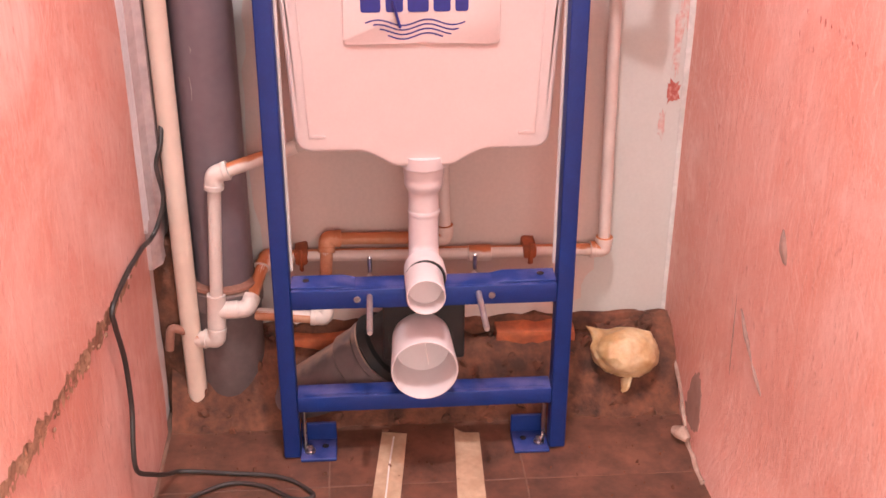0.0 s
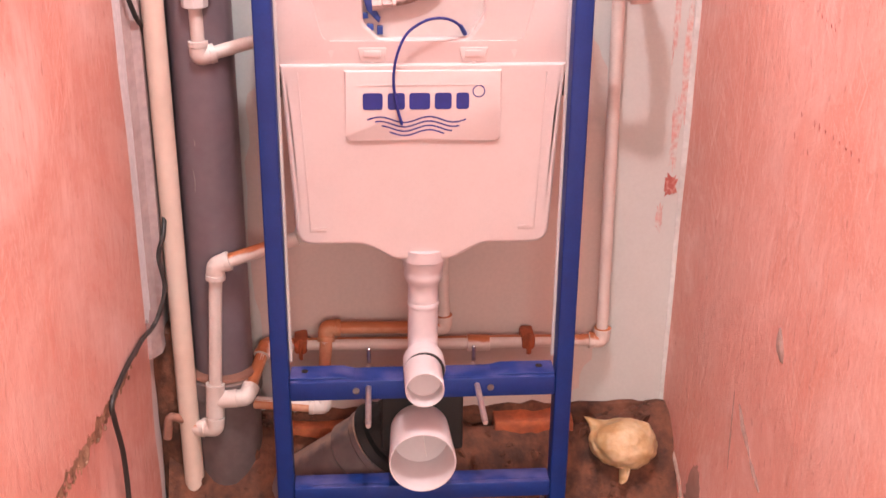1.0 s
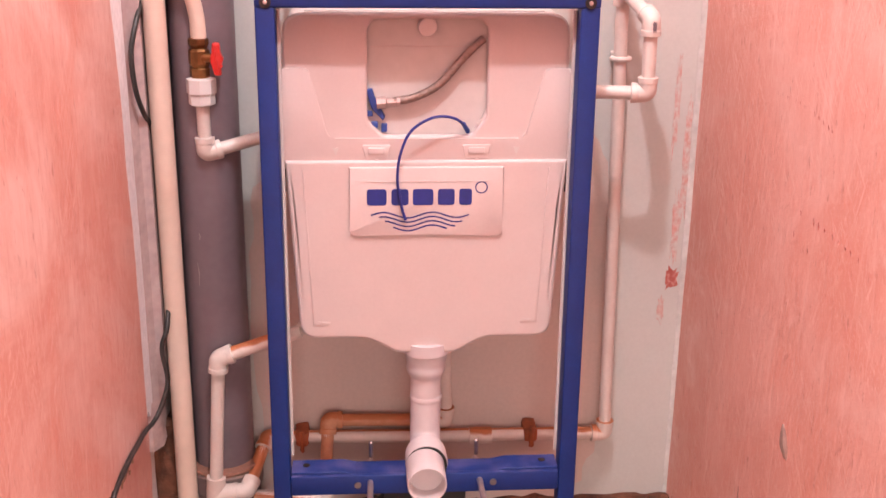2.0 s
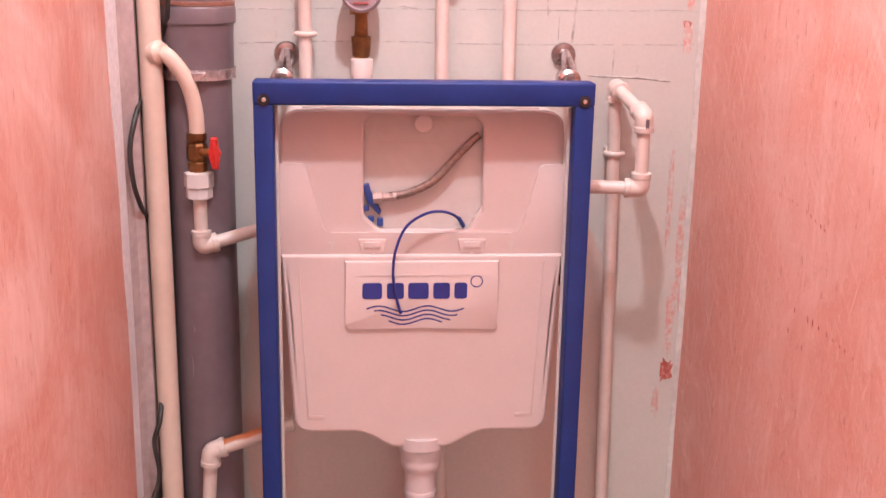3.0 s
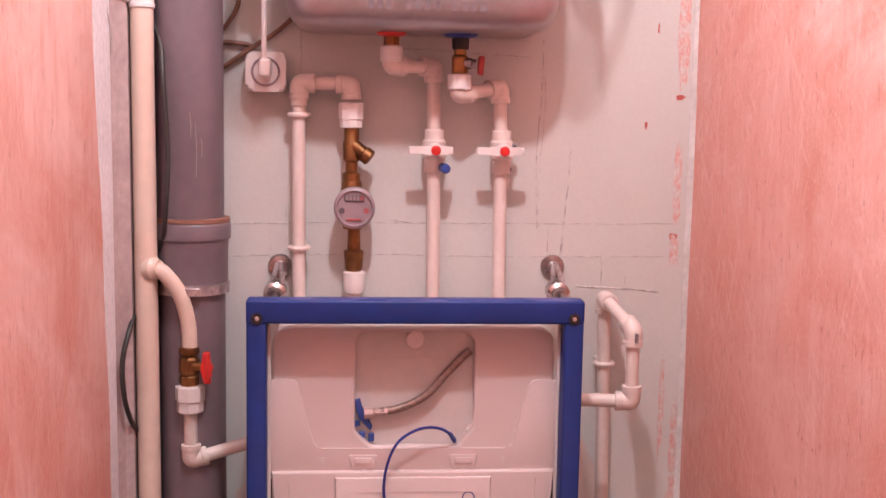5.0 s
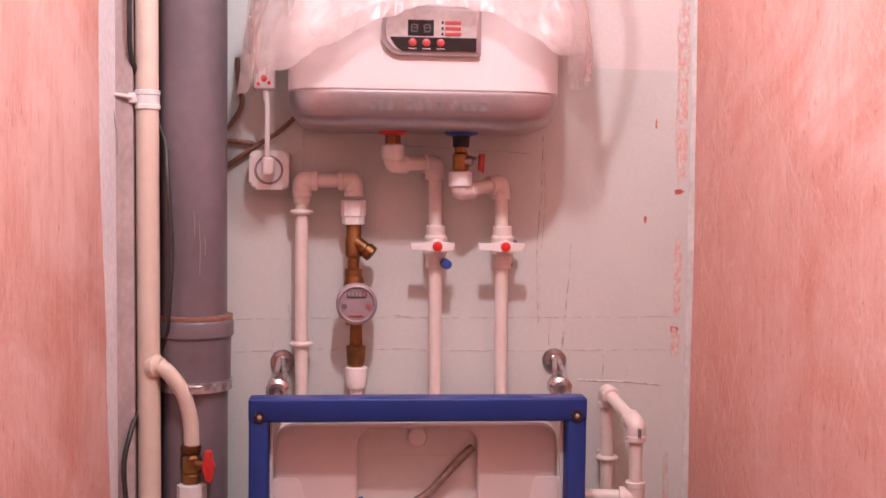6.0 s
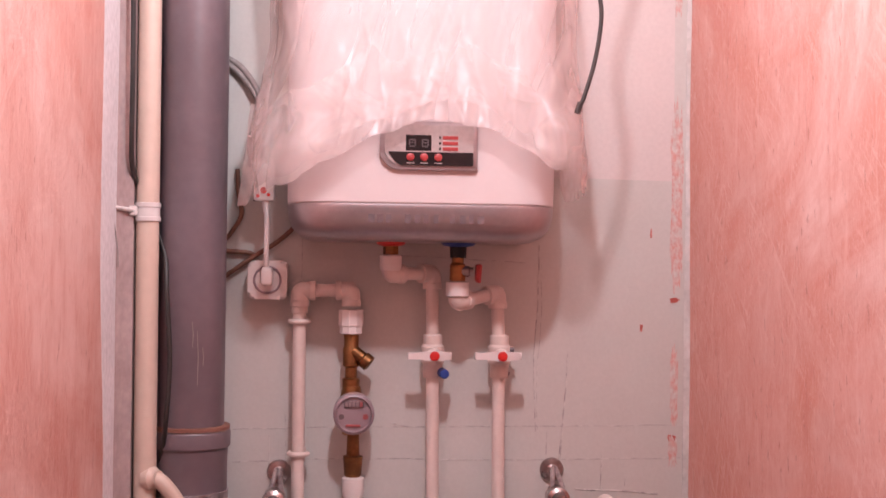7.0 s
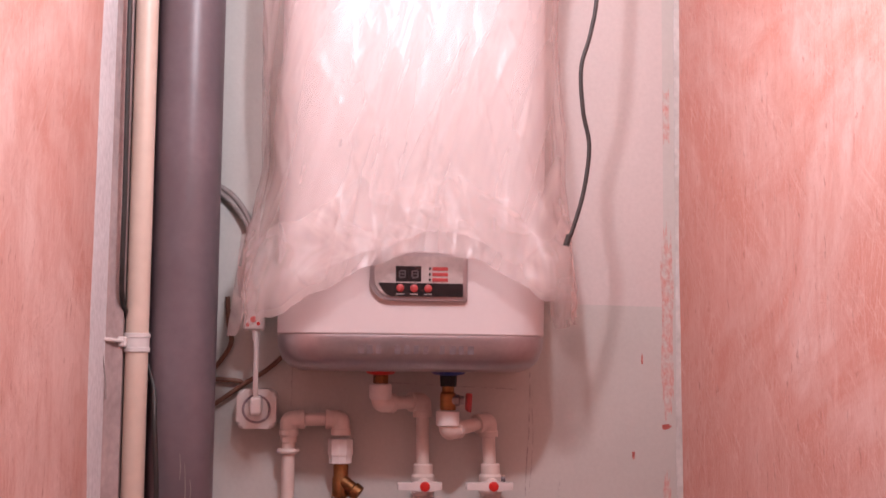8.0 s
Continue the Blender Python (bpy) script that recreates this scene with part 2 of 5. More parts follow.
PPR = surface("white_ppr_pipe", (0.70, 0.61, 0.565), (0.63, 0.53, 0.485), 14, 0.40, bump=0.05, sheen=0.03)
PPR_DUSTY = surface("dusty_ppr_pipe", (0.74, 0.65, 0.60), (0.66, 0.52, 0.46), 14, 0.45, bump=0.1, sheen=0.05,
                    dust=(0.45, 0.15, 0.06), dust_level=0.38)
DUSTED = surface("brick_dusted_pipe", (0.60, 0.34, 0.22), (0.48, 0.19, 0.09), 24, 0.7, bump=0.2, sheen=0.08,
                 dust=(0.45, 0.15, 0.06), dust_level=0.30)
CREAM = surface("cream_painted_pipe", (0.71, 0.58, 0.49), (0.65, 0.51, 0.42), 6, 0.42, bump=0.12, fine=50, sheen=0.04)
GREY = surface("grey_sewer_plastic", (0.172, 0.134, 0.150), (0.135, 0.104, 0.116), 5, 0.38, bump=0.08, fine=60, sheen=0.06,
               dust=(0.34, 0.20, 0.14), dust_level=0.62)
GREY_DUST = surface("dusty_grey_plastic", (0.15, 0.112, 0.112), (0.105, 0.078, 0.076), 9, 0.55, bump=0.15, fine=60,
                    dust=(0.34, 0.21, 0.16), dust_level=0.6)
RED_SEAL = surface("orange_seal", (0.30, 0.14, 0.10), (0.22, 0.10, 0.07), 20, 0.6)
BLACK = surface("black_rubber", (0.009, 0.008, 0.008), (0.014, 0.012, 0.012), 10, 0.62, bump=0.1)
CABLE = surface("black_cable", (0.022, 0.018, 0.017), (0.035, 0.028, 0.026), 20, 0.5, bump=0.05)
GREY_CABLE = surface("grey_cable", (0.32, 0.28, 0.27), (0.25, 0.21, 0.2), 20, 0.55)
BROWN_CABLE = surface("brown_cable", (0.20, 0.09, 0.055), (0.14, 0.06, 0.04), 20, 0.55)
CHROME = surface("galvanised_steel", (0.52, 0.48, 0.47), (0.34, 0.29, 0.28), 25, 0.28, metal=1.0, bump=0.08)
STEEL = surface("zinc_stud", (0.72, 0.62, 0.60), (0.58, 0.48, 0.46), 30, 0.36, metal=0.8, bump=0.15, fine=300)
BAND = surface("bright_steel_band", (0.66, 0.60, 0.60), (0.34, 0.29, 0.30), 70, 0.3, metal=0.8, bump=0.3)
BRASS = surface("brass", (0.33, 0.165, 0.065), (0.19, 0.09, 0.04), 26, 0.44, metal=1.0, bump=0.15)
BRAID = surface("braided_hose", (0.34, 0.25, 0.22), (0.22, 0.16, 0.14), 120, 0.45, metal=0.6, bump=0.5, fine=400, depth=0.001)
WHITE_PL = surface("white_plastic", (0.73, 0.69, 0.67), (0.69, 0.64, 0.62), 12, 0.37, bump=0.02, sheen=0.02)
PANEL_RED = surface("dull_red_print", (0.42, 0.05, 0.05), (0.34, 0.04, 0.04), 30, 0.45, bump=0.0)
RED = surface("red_plastic", (0.62, 0.025, 0.02), (0.5, 0.02, 0.018), 14, 0.35, bump=0.02)
BLUEP = surface("blue_plastic", (0.03, 0.07, 0.30), (0.02, 0.05, 0.24), 14, 0.4, bump=0.02)
INK = surface("blue_print", (0.02, 0.03, 0.24), (0.018, 0.026, 0.2), 30, 0.45, bump=0.0)
ENAMEL = surface("white_enamel", (0.66, 0.60, 0.60), (0.63, 0.57, 0.57), 4, 0.38, bump=0.02, sheen=0.01)
SILVER = surface("silver_band", (0.46, 0.41, 0.42), (0.38, 0.33, 0.34), 7, 0.33, metal=0.75, bump=0.03, sheen=0.05)
SILVER_MARK = surface("silver_marks", (0.17, 0.13, 0.14), (0.24, 0.20, 0.21), 90, 0.8)
PANEL = surface("silver_panel", (0.50, 0.44, 0.43), (0.44, 0.38, 0.37), 14, 0.35, metal=0.3)
DARK = surface("dark_display", (0.018, 0.013, 0.014), (0.028, 0.02, 0.02), 14, 0.25, bump=0.0)
SEGMENT = surface("unlit_segment", (0.10, 0.08, 0.085), (0.08, 0.065, 0.07), 14, 0.4, bump=0.0)
METER = surface("grey_meter_cap", (0.36, 0.28, 0.30), (0.25, 0.19, 0.21), 30, 0.34, bump=0.10)
METER_WINDOW = surface("meter_window", (0.13, 0.10, 0.11), (0.10, 0.075, 0.08), 30, 0.4, bump=0.0)
METER_DIGIT = surface("meter_digit", (0.27, 0.21, 0.22), (0.21, 0.165, 0.17), 30, 0.4, bump=0.0)
METER_RED = surface("meter_red_print", (0.36, 0.09, 0.09), (0.30, 0.08, 0.08), 30, 0.4, bump=0.0)

STAIN = surface("red_paint_smear", (0.61, 0.33, 0.29), (0.56, 0.53, 0.50), 95, 0.75, bump=0.05, fine=190, spread=(0.38, 0.60), stretch=(1, 1, 0.6))
STAIN_DEEP = surface("dark_red_paint_dab", (0.42, 0.10, 0.08), (0.58, 0.34, 0.30), 120, 0.7, bump=0.05, spread=(0.45, 0.68))
PENCIL = surface("pencil", (0.34, 0.32, 0.32), (0.55, 0.54, 0.51), 60, 0.7, bump=0.0, spread=(0.36, 0.58))
SCAR = surface("bared_undercoat", (0.34, 0.19, 0.155), (0.24, 0.13, 0.10), 30, 0.9, bump=0.4)
GOUGE = surface("gouged_plaster", (0.31, 0.20, 0.17), (0.23, 0.14, 0.12), 40, 0.9, bump=0.5)
BAG = surface("cream_plastic_bag", (0.66, 0.49, 0.30), (0.46, 0.27, 0.12), 16, 0.40, bump=0.8, fine=60, spread=(0.40, 0.62), sub=0.15, depth=0.006)
FILM = film_material("packing_film", 0.17, 0.54, 0.24, 0.11, -0.30)
FILM_DENSE = film_material("bunched_packing_film", 0.30, 0.72, 0.40, 0.6, 0.3)
FILM_FOLD = film_material("folded_packing_film", 0.16, 0.52, 0.36, 0.75, 0.9)


# ---- mesh helpers ----
def part(name, bm, material, parent, label="", smooth=True, angle=35):
    """Links a bmesh as one mesh object under a thing, a part or nothing."""
    me = bpy.data.meshes.new(name)
    bmesh.ops.recalc_face_normals(bm, faces=bm.faces[:])
    bm.to_mesh(me)
    bm.free()
    me.materials.append(material)
    if smooth:
        for p in me.polygons:
            p.use_smooth = True
        me.set_sharp_from_angle(angle=radians(angle))
    ob = new(name, me)
    if parent is not None:
        ob.parent = parent
        ob.matrix_parent_inverse = Matrix.Translation(-parent.matrix_basis.translation)
    if label:
        tagged(ob, label)
    return ob


def thing(name, at, label, category, group="", kind=""):
    ob = new(name)
    ob.empty_display_size = 0.05
    ob.matrix_basis = pose(*at)
    return tagged(ob, label, category, group, kind)


def box(bm, lo, hi, bevel=0.0, seg=2):
    """A box between two corners, its edges rounded."""
    made = bmesh.ops.create_cube(bm, size=1.0)["verts"]
    for v in made:
        v.co = Vector([lo[i] + (v.co[i] + 0.5) * (hi[i] - lo[i]) for i in range(3)])
    if bevel:
        edges = {e for v in made for e in v.link_edges}
        bmesh.ops.bevel(bm, geom=list(edges), offset=bevel, segments=seg, affect="EDGES", profile=0.5)
    return bm


def boxed(lo, hi, bevel=0.0, seg=2):
    return box(bmesh.new(), lo, hi, bevel, seg)


def rounded_path(pts, radius, steps=6):
    """A polyline with its corners turned into arcs."""
    pts = [Vector(p) for p in pts]
    if radius <= 0 or len(pts) < 3:
        return pts
    out = [pts[0]]
    for a, b, c in zip(pts, pts[1:], pts[2:]):
        u, w = a - b, c - b
        cut = min(radius, u.length * 0.49, w.length * 0.49)
        p, q = b + u.normalized() * cut, b + w.normalized() * cut
        for i in range(steps + 1):
            f = i / steps
            out.append(p.lerp(b, f).lerp(b.lerp(q, f), f))
    out.append(pts[-1])
    return out


def smooth_path(pts, steps=8):
    """A Catmull-Rom curve through the points."""
    p = [Vector(v) for v in pts]
    p = [p[0] * 2 - p[1]] + p + [p[-1] * 2 - p[-2]]
    out = []
    for i in range(1, len(p) - 2):
        for k in range(steps):
            t = k / steps
            out.append(0.5 * ((2 * p[i]) + (p[i + 1] - p[i - 1]) * t + (2 * p[i - 1] - 5 * p[i] + 4 * p[i + 1] - p[i + 2]) * t * t
                              + (3 * p[i] - p[i - 1] - 3 * p[i + 1] + p[i + 2]) * t ** 3))
    out.append(p[-2])
    return out


def sweep(bm, path, radius, seg=18, caps=True, flat=1.0):
    """A tube along a path; radius may be one number or one per point."""
    path = [Vector(p) for p in path]
    n = len(path)
    rad = radius if isinstance(radius, (list, tuple)) else [radius] * n
    tang = [(path[min(i + 1, n - 1)] - path[max(i - 1, 0)]).normalized() for i in range(n)]
    side = tang[0].orthogonal().normalized()
    rings = []
    for i in range(n):
        side = (side - tang[i] * side.dot(tang[i])).normalized()
        up = tang[i].cross(side)
        rings.append([bm.verts.new(path[i] + (side * math.cos(a) + up * math.sin(a) * flat) * rad[i])
                      for a in (2 * math.pi * k / seg for k in range(seg))])
    for r0, r1 in zip(rings, rings[1:]):
        for k in range(seg):
            bm.faces.new((r0[k], r0[(k + 1) % seg], r1[(k + 1) % seg], r1[k]))
    if caps:
        bm.faces.new(rings[0][::-1])
        bm.faces.new(rings[-1])
    return bm


def tube(path, radius, seg=18, caps=True, flat=1.0):
    return sweep(bmesh.new(), path, radius, seg, caps, flat)


def turned(bm, base, axis, profile, seg=24):
    """A turned solid: profile rows of (distance along the axis, radius)."""
    base, axis = Vector(base), Vector(axis).normalized()
    side = axis.orthogonal().normalized()
    up = axis.cross(side)
    rings = []
    for h, r in profile:
        c = base + axis * h
        rings.append([bm.verts.new(c + (side * math.cos(a) + up * math.sin(a)) * max(r, 1e-5))
                      for a in (2 * math.pi * k / seg for k in range(seg))])
    for r0, r1 in zip(rings, rings[1:]):
        for k in range(seg):
            bm.faces.new((r0[k], r0[(k + 1) % seg], r1[(k + 1) % seg], r1[k]))
    bm.faces.new(rings[0][::-1])
    bm.faces.new(rings[-1])
    return bm


def lathe(base, axis, profile, seg=24):
    return turned(bmesh.new(), base, axis, profile, seg)


def round_corners(pts, radii, steps=5):
    """A closed 2D outline with rounded corners."""
    out = []
    n = len(pts)
    for i in range(n):
        a, b, c = (Vector(pts[(i + k) % n]) for k in (-1, 0, 1))
        r = radii[i] if isinstance(radii, (list, tuple)) else radii
        if r <= 0:
            out.append(b)
            continue
        u, w = a - b, c - b
        cut = min(r, u.length * 0.45, w.length * 0.45)
        p, q = b + u.normalized() * cut, b + w.normalized() * cut
        for k in range(steps + 1):
            f = k / steps
            out.append(p.lerp(b, f).lerp(b.lerp(q, f), f))
    return out


def slab(outline, y0, y1, bevel=0.0, seg=3):
    """An outline in x and z, given a thickness from y0 (front) to y1, its front edge rounded."""
    bm = bmesh.new()
    front = [bm.verts.new((p[0], y0, p[1])) for p in outline]
    back = [bm.verts.new((p[0], y1, p[1])) for p in outline]
    n = len(outline)
    f = bm.faces.new(front)
    bm.faces.new(back[::-1])
    for i in range(n):
        bm.faces.new((front[i], back[i], back[(i + 1) % n], front[(i + 1) % n]))
    if bevel:
        bmesh.ops.bevel(bm, geom=list(f.edges), offset=bevel, segments=seg, affect="EDGES", profile=0.5)
    return bm


def soft_slab(outline, y0, y1, r, steps=5):
    """An outline in x and z with a generous round front edge, from y0 (front) to y1."""
    n = len(outline)
    pts = [Vector(p) for p in outline]
    area = sum(pts[i].x * pts[(i + 1) % n].y - pts[(i + 1) % n].x * pts[i].y for i in range(n))
    inward = []
    for i in range(n):
        d = (pts[(i + 1) % n] - pts[i]).normalized() + (pts[i] - pts[i - 1]).normalized()
        d = Vector((-d.y, d.x)).normalized()
        inward.append(d if area > 0 else -d)
    bm = bmesh.new()
    rows = [[bm.verts.new((p.x, y1, p.y)) for p in pts]]
    for k in range(steps + 1):
        a = math.pi / 2 * k / steps
        off, y = r * (1 - math.cos(a)), y0 + r * (1 - math.sin(a))
        rows.append([bm.verts.new((p.x + q.x * off, y, p.y + q.y * off)) for p, q in zip(pts, inward)])
    for a, b in zip(rows, rows[1:]):
        for k in range(n):
            bm.faces.new((a[k], a[(k + 1) % n], b[(k + 1) % n], b[k]))
    flat = [bm.verts.new((p.x + q.x * (r + 0.004), y0, p.y + q.y * (r + 0.004))) for p, q in zip(pts, inward)]
    for k in range(n):
        bm.faces.new((rows[-1][k], rows[-1][(k + 1) % n], flat[(k + 1) % n], flat[k]))
    caps = [bm.faces.new(rows[0][::-1]), bm.faces.new(flat)]
    bmesh.ops.triangulate(bm, faces=caps)
    return bm


def ray_out(poly, c, a):
    """Where the ray from c at the angle a leaves a closed outline."""
    d = Vector((math.cos(a), math.sin(a)))
    best = 0.0
    for i in range(len(poly)):
        p, q = Vector(poly[i]) - c, Vector(poly[(i + 1) % len(poly)]) - c
        e = q - p
        den = d.x * e.y - d.y * e.x
        if abs(den) < 1e-12:
            continue
        t = (p.x * e.y - p.y * e.x) / den
        s = (p.x * d.y - p.y * d.x) / den
        if t > 0 and -1e-6 <= s <= 1 + 1e-6:
            best = max(best, t)
    return c + d * best


def holed_slab(outer, inner, y0, y1):
    """An outline with an opening through it."""
    bm = bmesh.new()
    c = sum((Vector(p) for p in inner), Vector((0, 0))) / len(inner)
    angles = sorted({round(math.atan2(p[1] - c.y, p[0] - c.x), 5) for p in list(outer) + list(inner)}
                    | {round(-math.pi + 2 * math.pi * k / 72, 5) for k in range(72)})
    rows = []
    for a in angles:
        o, i = ray_out(outer, c, a), ray_out(inner, c, a)
        rows.append([bm.verts.new(v) for v in ((o.x, y0, o.y), (i.x, y0, i.y), (i.x, y1, i.y), (o.x, y1, o.y))])
    for k in range(len(rows)):
        r, s = rows[k], rows[(k + 1) % len(rows)]
        for j in range(4):
            bm.faces.new((r[j], s[j], s[(j + 1) % 4], r[(j + 1) % 4]))
    return bm


def patch(outline, y, thick=0.0001):
    """A thin dab lying on the back wall, given by an outline in x and z."""
    return slab(outline, y - thick, y + 0.002)


def blotch(cx, cz, w, h, seed, n=22, rough=0.25):
    rng = random.Random(seed)
    out = []
    for k in range(n):
        a = 2 * math.pi * k / n
        r = 1 + rng.uniform(-rough, rough)
        c, s = math.cos(a), math.sin(a)
        out.append((cx + w / 2 * r * math.copysign(abs(c) ** 0.6, c), cz + h / 2 * r * math.copysign(abs(s) ** 0.6, s)))
    return out


def wavy_sheet(lo, hi, nx, nz, amp, seed, face):
    """A wall skin in the y-z plane between two (y, z) corners; face(y) gives x; slightly uneven."""
    bm = bmesh.new()
    grid = []
    for j in range(nz + 1):
        row = []
        for i in range(nx + 1):
            y, z = lo[0] + (hi[0] - lo[0]) * i / nx, lo[1] + (hi[1] - lo[1]) * j / nz
            w = noise.noise(Vector((seed, y * 2.3, z * 1.9))) + 0.45 * noise.noise(Vector((seed + 7, y * 7, z * 5)))
            row.append(bm.verts.new((face(y) + amp * w, y, z)))
        grid.append(row)
    for j in range(nz):
        for i in range(nx):
            bm.faces.new((grid[j][i], grid[j][i + 1], grid[j + 1][i + 1], grid[j + 1][i]))
    return bm


# ---- structure ----
def solid(bm, shift):
    """Gives a sheet its thickness by pulling a copy of it back."""
    made = bmesh.ops.extrude_face_region(bm, geom=bm.faces[:])
    bmesh.ops.translate(bm, verts=[v for v in made["geom"] if isinstance(v, bmesh.types.BMVert)], vec=shift)
    return bm


def face_right(y):
    return X_R + 0.045 * (WALL - y)


ceiling = part("ceiling", boxed((-0.9, SOUTH - 0.2, TOP), (1.0, WALL + 0.3, TOP + 0.15)), CEIL, None)
tagged(ceiling, "plain white painted ceiling", "ceiling", kind="structure")
floor = part("floor", boxed((-0.9, SOUTH - 0.2, -0.2), (1.0, WALL + 0.3, -0.0016)), GROUT, None)
tagged(floor, "dusty dark brown tiled floor", "floor", kind="structure")
# unseen closing wall; its doorway opening is added to let the fill lamp in
bm = bmesh.new()
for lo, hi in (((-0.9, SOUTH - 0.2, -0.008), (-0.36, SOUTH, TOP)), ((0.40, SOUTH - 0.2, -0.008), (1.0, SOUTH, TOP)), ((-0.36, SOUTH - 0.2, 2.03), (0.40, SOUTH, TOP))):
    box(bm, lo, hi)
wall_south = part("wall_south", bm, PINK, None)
tagged(wall_south, "unseen pink plastered wall with an opening added for the fill lamp", "wall", kind="structure")
wall_north = part("wall_north", boxed((-0.9, WALL, -0.008), (1.0, WALL + 0.2, TOP)), BOARD, None)
tagged(wall_north, "pale grey-green plasterboard wall with pencil lines", "wall", kind="structure")


def foot(y, z):
    """How far the plaster swells out at the foot of the right wall."""
    f = min(1.0, max(0.0, (0.20 - y) / 0.32))
    return 0.034 * f * (3 * f - 2 * f * f) ** 0.5 * max(0.0, 1 - max(z, 0) / 0.20) ** 1.4


bm = wavy_sheet((SOUTH, -0.008), (WALL, TOP), 60, 110, 0.0035, 3.0, face_right)
for v in bm.verts:
    v.co.x -= foot(v.co.y, v.co.z)
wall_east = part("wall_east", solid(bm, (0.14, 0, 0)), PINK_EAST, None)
tagged(wall_east, "salmon pink trowelled plaster wall", "wall", kind="structure")
wall_west = part("wall_west", boxed((X_L - 0.16, SOUTH, -0.008), (X_L - 0.012, WALL, TOP)), BARE, None)
tagged(wall_west, "bare brown masonry wall under broken pink plaster", "wall", kind="structure")


def crack(y):
    """Height of the broken edge of the upper plaster at the depth y."""
    f = (0.07 - y) / 0.83
    jag = 0.011 * noise.noise(Vector((3.1, y * 30, 0))) + 0.009 * noise.noise(Vector((9.4, y * 85, 0))) + 0.005 * noise.noise(Vector((5.4, y * 210, 0)))
    return 0.418 + 0.125 * max(f, 0) ** 1.25 + jag


def coat(name, material, y_lo, y_hi, z_lo, z_hi, x, thick, ny, nz, amp, seed, label):
    """A layer of plaster on the left wall; y_hi(z) and z_lo(y) are its broken edges."""
    bm = bmesh.new()
    grid = []
    for j in range(nz + 1):
        row = []
        for i in range(ny + 1):
            u, v = i / ny, j / nz
            y = y_lo + (y_hi(0.4 + v * (z_hi - 0.4)) - y_lo) * (1 - (1 - u) ** 1.6)
            z = z_lo(y) + (z_hi - z_lo(y)) * v ** 1.3
            y = y_lo + (y_hi(z) - y_lo) * (1 - (1 - u) ** 1.6)
            w = noise.noise(Vector((seed, y * 2.6, z * 2.1))) + 0.4 * noise.noise(Vector((seed + 5, y * 9, z * 7)))
            row.append(bm.verts.new((x + amp * w, y, z)))
        grid.append(row)
    for j in range(nz):
        for i in range(ny):
            bm.faces.new((grid[j][i], grid[j][i + 1], grid[j + 1][i + 1], grid[j + 1][i]))
    solid(bm, (-thick, 0, 0))
    return part(name, bm, material, wall_west, label)


def step_back(z):
    """How far the plaster stops short of its edge higher up."""
    f = min(1.0, max(0.0, (z - 0.6) / 0.6))
    return 0.024 * f * f * (3 - 2 * f)


def edge_up(z):
    f = min(1.0, max(0.0, (z - 1.0) / 0.6))
    return 0.042 - step_back(z) - 0.050 * f * f * (3 - 2 * f) + 0.007 * noise.noise(Vector((1.7, 0, z * 9))) + 0.003 * noise.noise(Vector((5.7, 0, z * 40)))


def edge_filler(z):
    return 0.114 - 0.4 * step_back(z) + 0.004 * noise.noise(Vector((2.7, 0, z * 4))) + 0.003 * noise.noise(Vector((6.7, 0, z * 30)))


def edge_low(z):
    return 0.105 + 0.014 * noise.noise(Vector((4.4, 0, z * 14)))


def edge_low_white(z):
    return 0.150 + 0.012 * noise.noise(Vector((8.4, 0, z * 16)))


coat("upper_plaster", PINK, SOUTH, edge_up, crack, TOP, -0.4535, 0.018, 340, 90, 0.0025, 1.0, "pink plaster coat with a broken lower edge")
coat("filler_strip", FILLER, -0.09, edge_filler, lambda y: 0.425 + 0.03 * noise.noise(Vector((0, y * 40, 3))), TOP, -0.4568, 0.013, 24, 120, 0.0009, 2.0,
     "white filler strip beside the pipes")
coat("lower_plaster", PINK_LOW, SOUTH, edge_low, lambda y: 0.0, 0.50, -0.4665, 0.012, 120, 30, 0.002, 4.0, "recessed lower pink plaster")
coat("lower_filler", PRIMER, 0.06, edge_low_white, lambda y: 0.02, 0.40, -0.4690, 0.010, 10, 30, 0.001, 6.0, "white filler edge")
bm = bmesh.new()
grid = []
for i in range(421):
    y = 0.07 - 0.95 * i / 420
    wide = 0.020 + 0.016 * min(1.0, max(0.0, 0.05 - y) / 0.3) + 0.012 * noise.noise(Vector((y * 14, 2, 7))) + 0.006 * noise.noise(Vector((y * 50, 2, 9)))
    row = []
    for k in range(8):
        f = k / 7
        z = crack(y) + 0.006 - (wide * 1.35 + 0.006) * f
        x = -0.4625 - 0.005 * f ** 2 + 0.0045 * noise.noise(Vector((y * 38, z * 38, 1))) + 0.003 * noise.noise(Vector((y * 110, z * 110, 4)))
        row.append(bm.verts.new((x, y, z)))
    grid.append(row)
for p, q in zip(grid, grid[1:]):
    for k in range(7):
        bm.faces.new((p[k], p[k + 1], q[k + 1], q[k]))
solid(bm, (-0.012, 0, 0))
for k in range(55):
    rng = random.Random(k)
    y = 0.05 - 0.9 * rng.random()
    r = rng.uniform(0.0012, 0.0042)
    c = Vector((-0.4635, y, crack(y) - rng.uniform(0.004, 0.045)))
    made = bmesh.ops.create_icosphere(bm, subdivisions=1, radius=r)["verts"]
    for v in made:
        v.co = c + Vector((v.co.x * 0.6, v.co.y * 1.4, v.co.z)) * (1 + 0.5 * noise.noise(v.co * 300 + Vector((k, 0, 0))))
tagged(part("crumbled_mortar", bm, MORTAR, wall_west, "crumbled beige mortar in the crack"), kind="stuff")

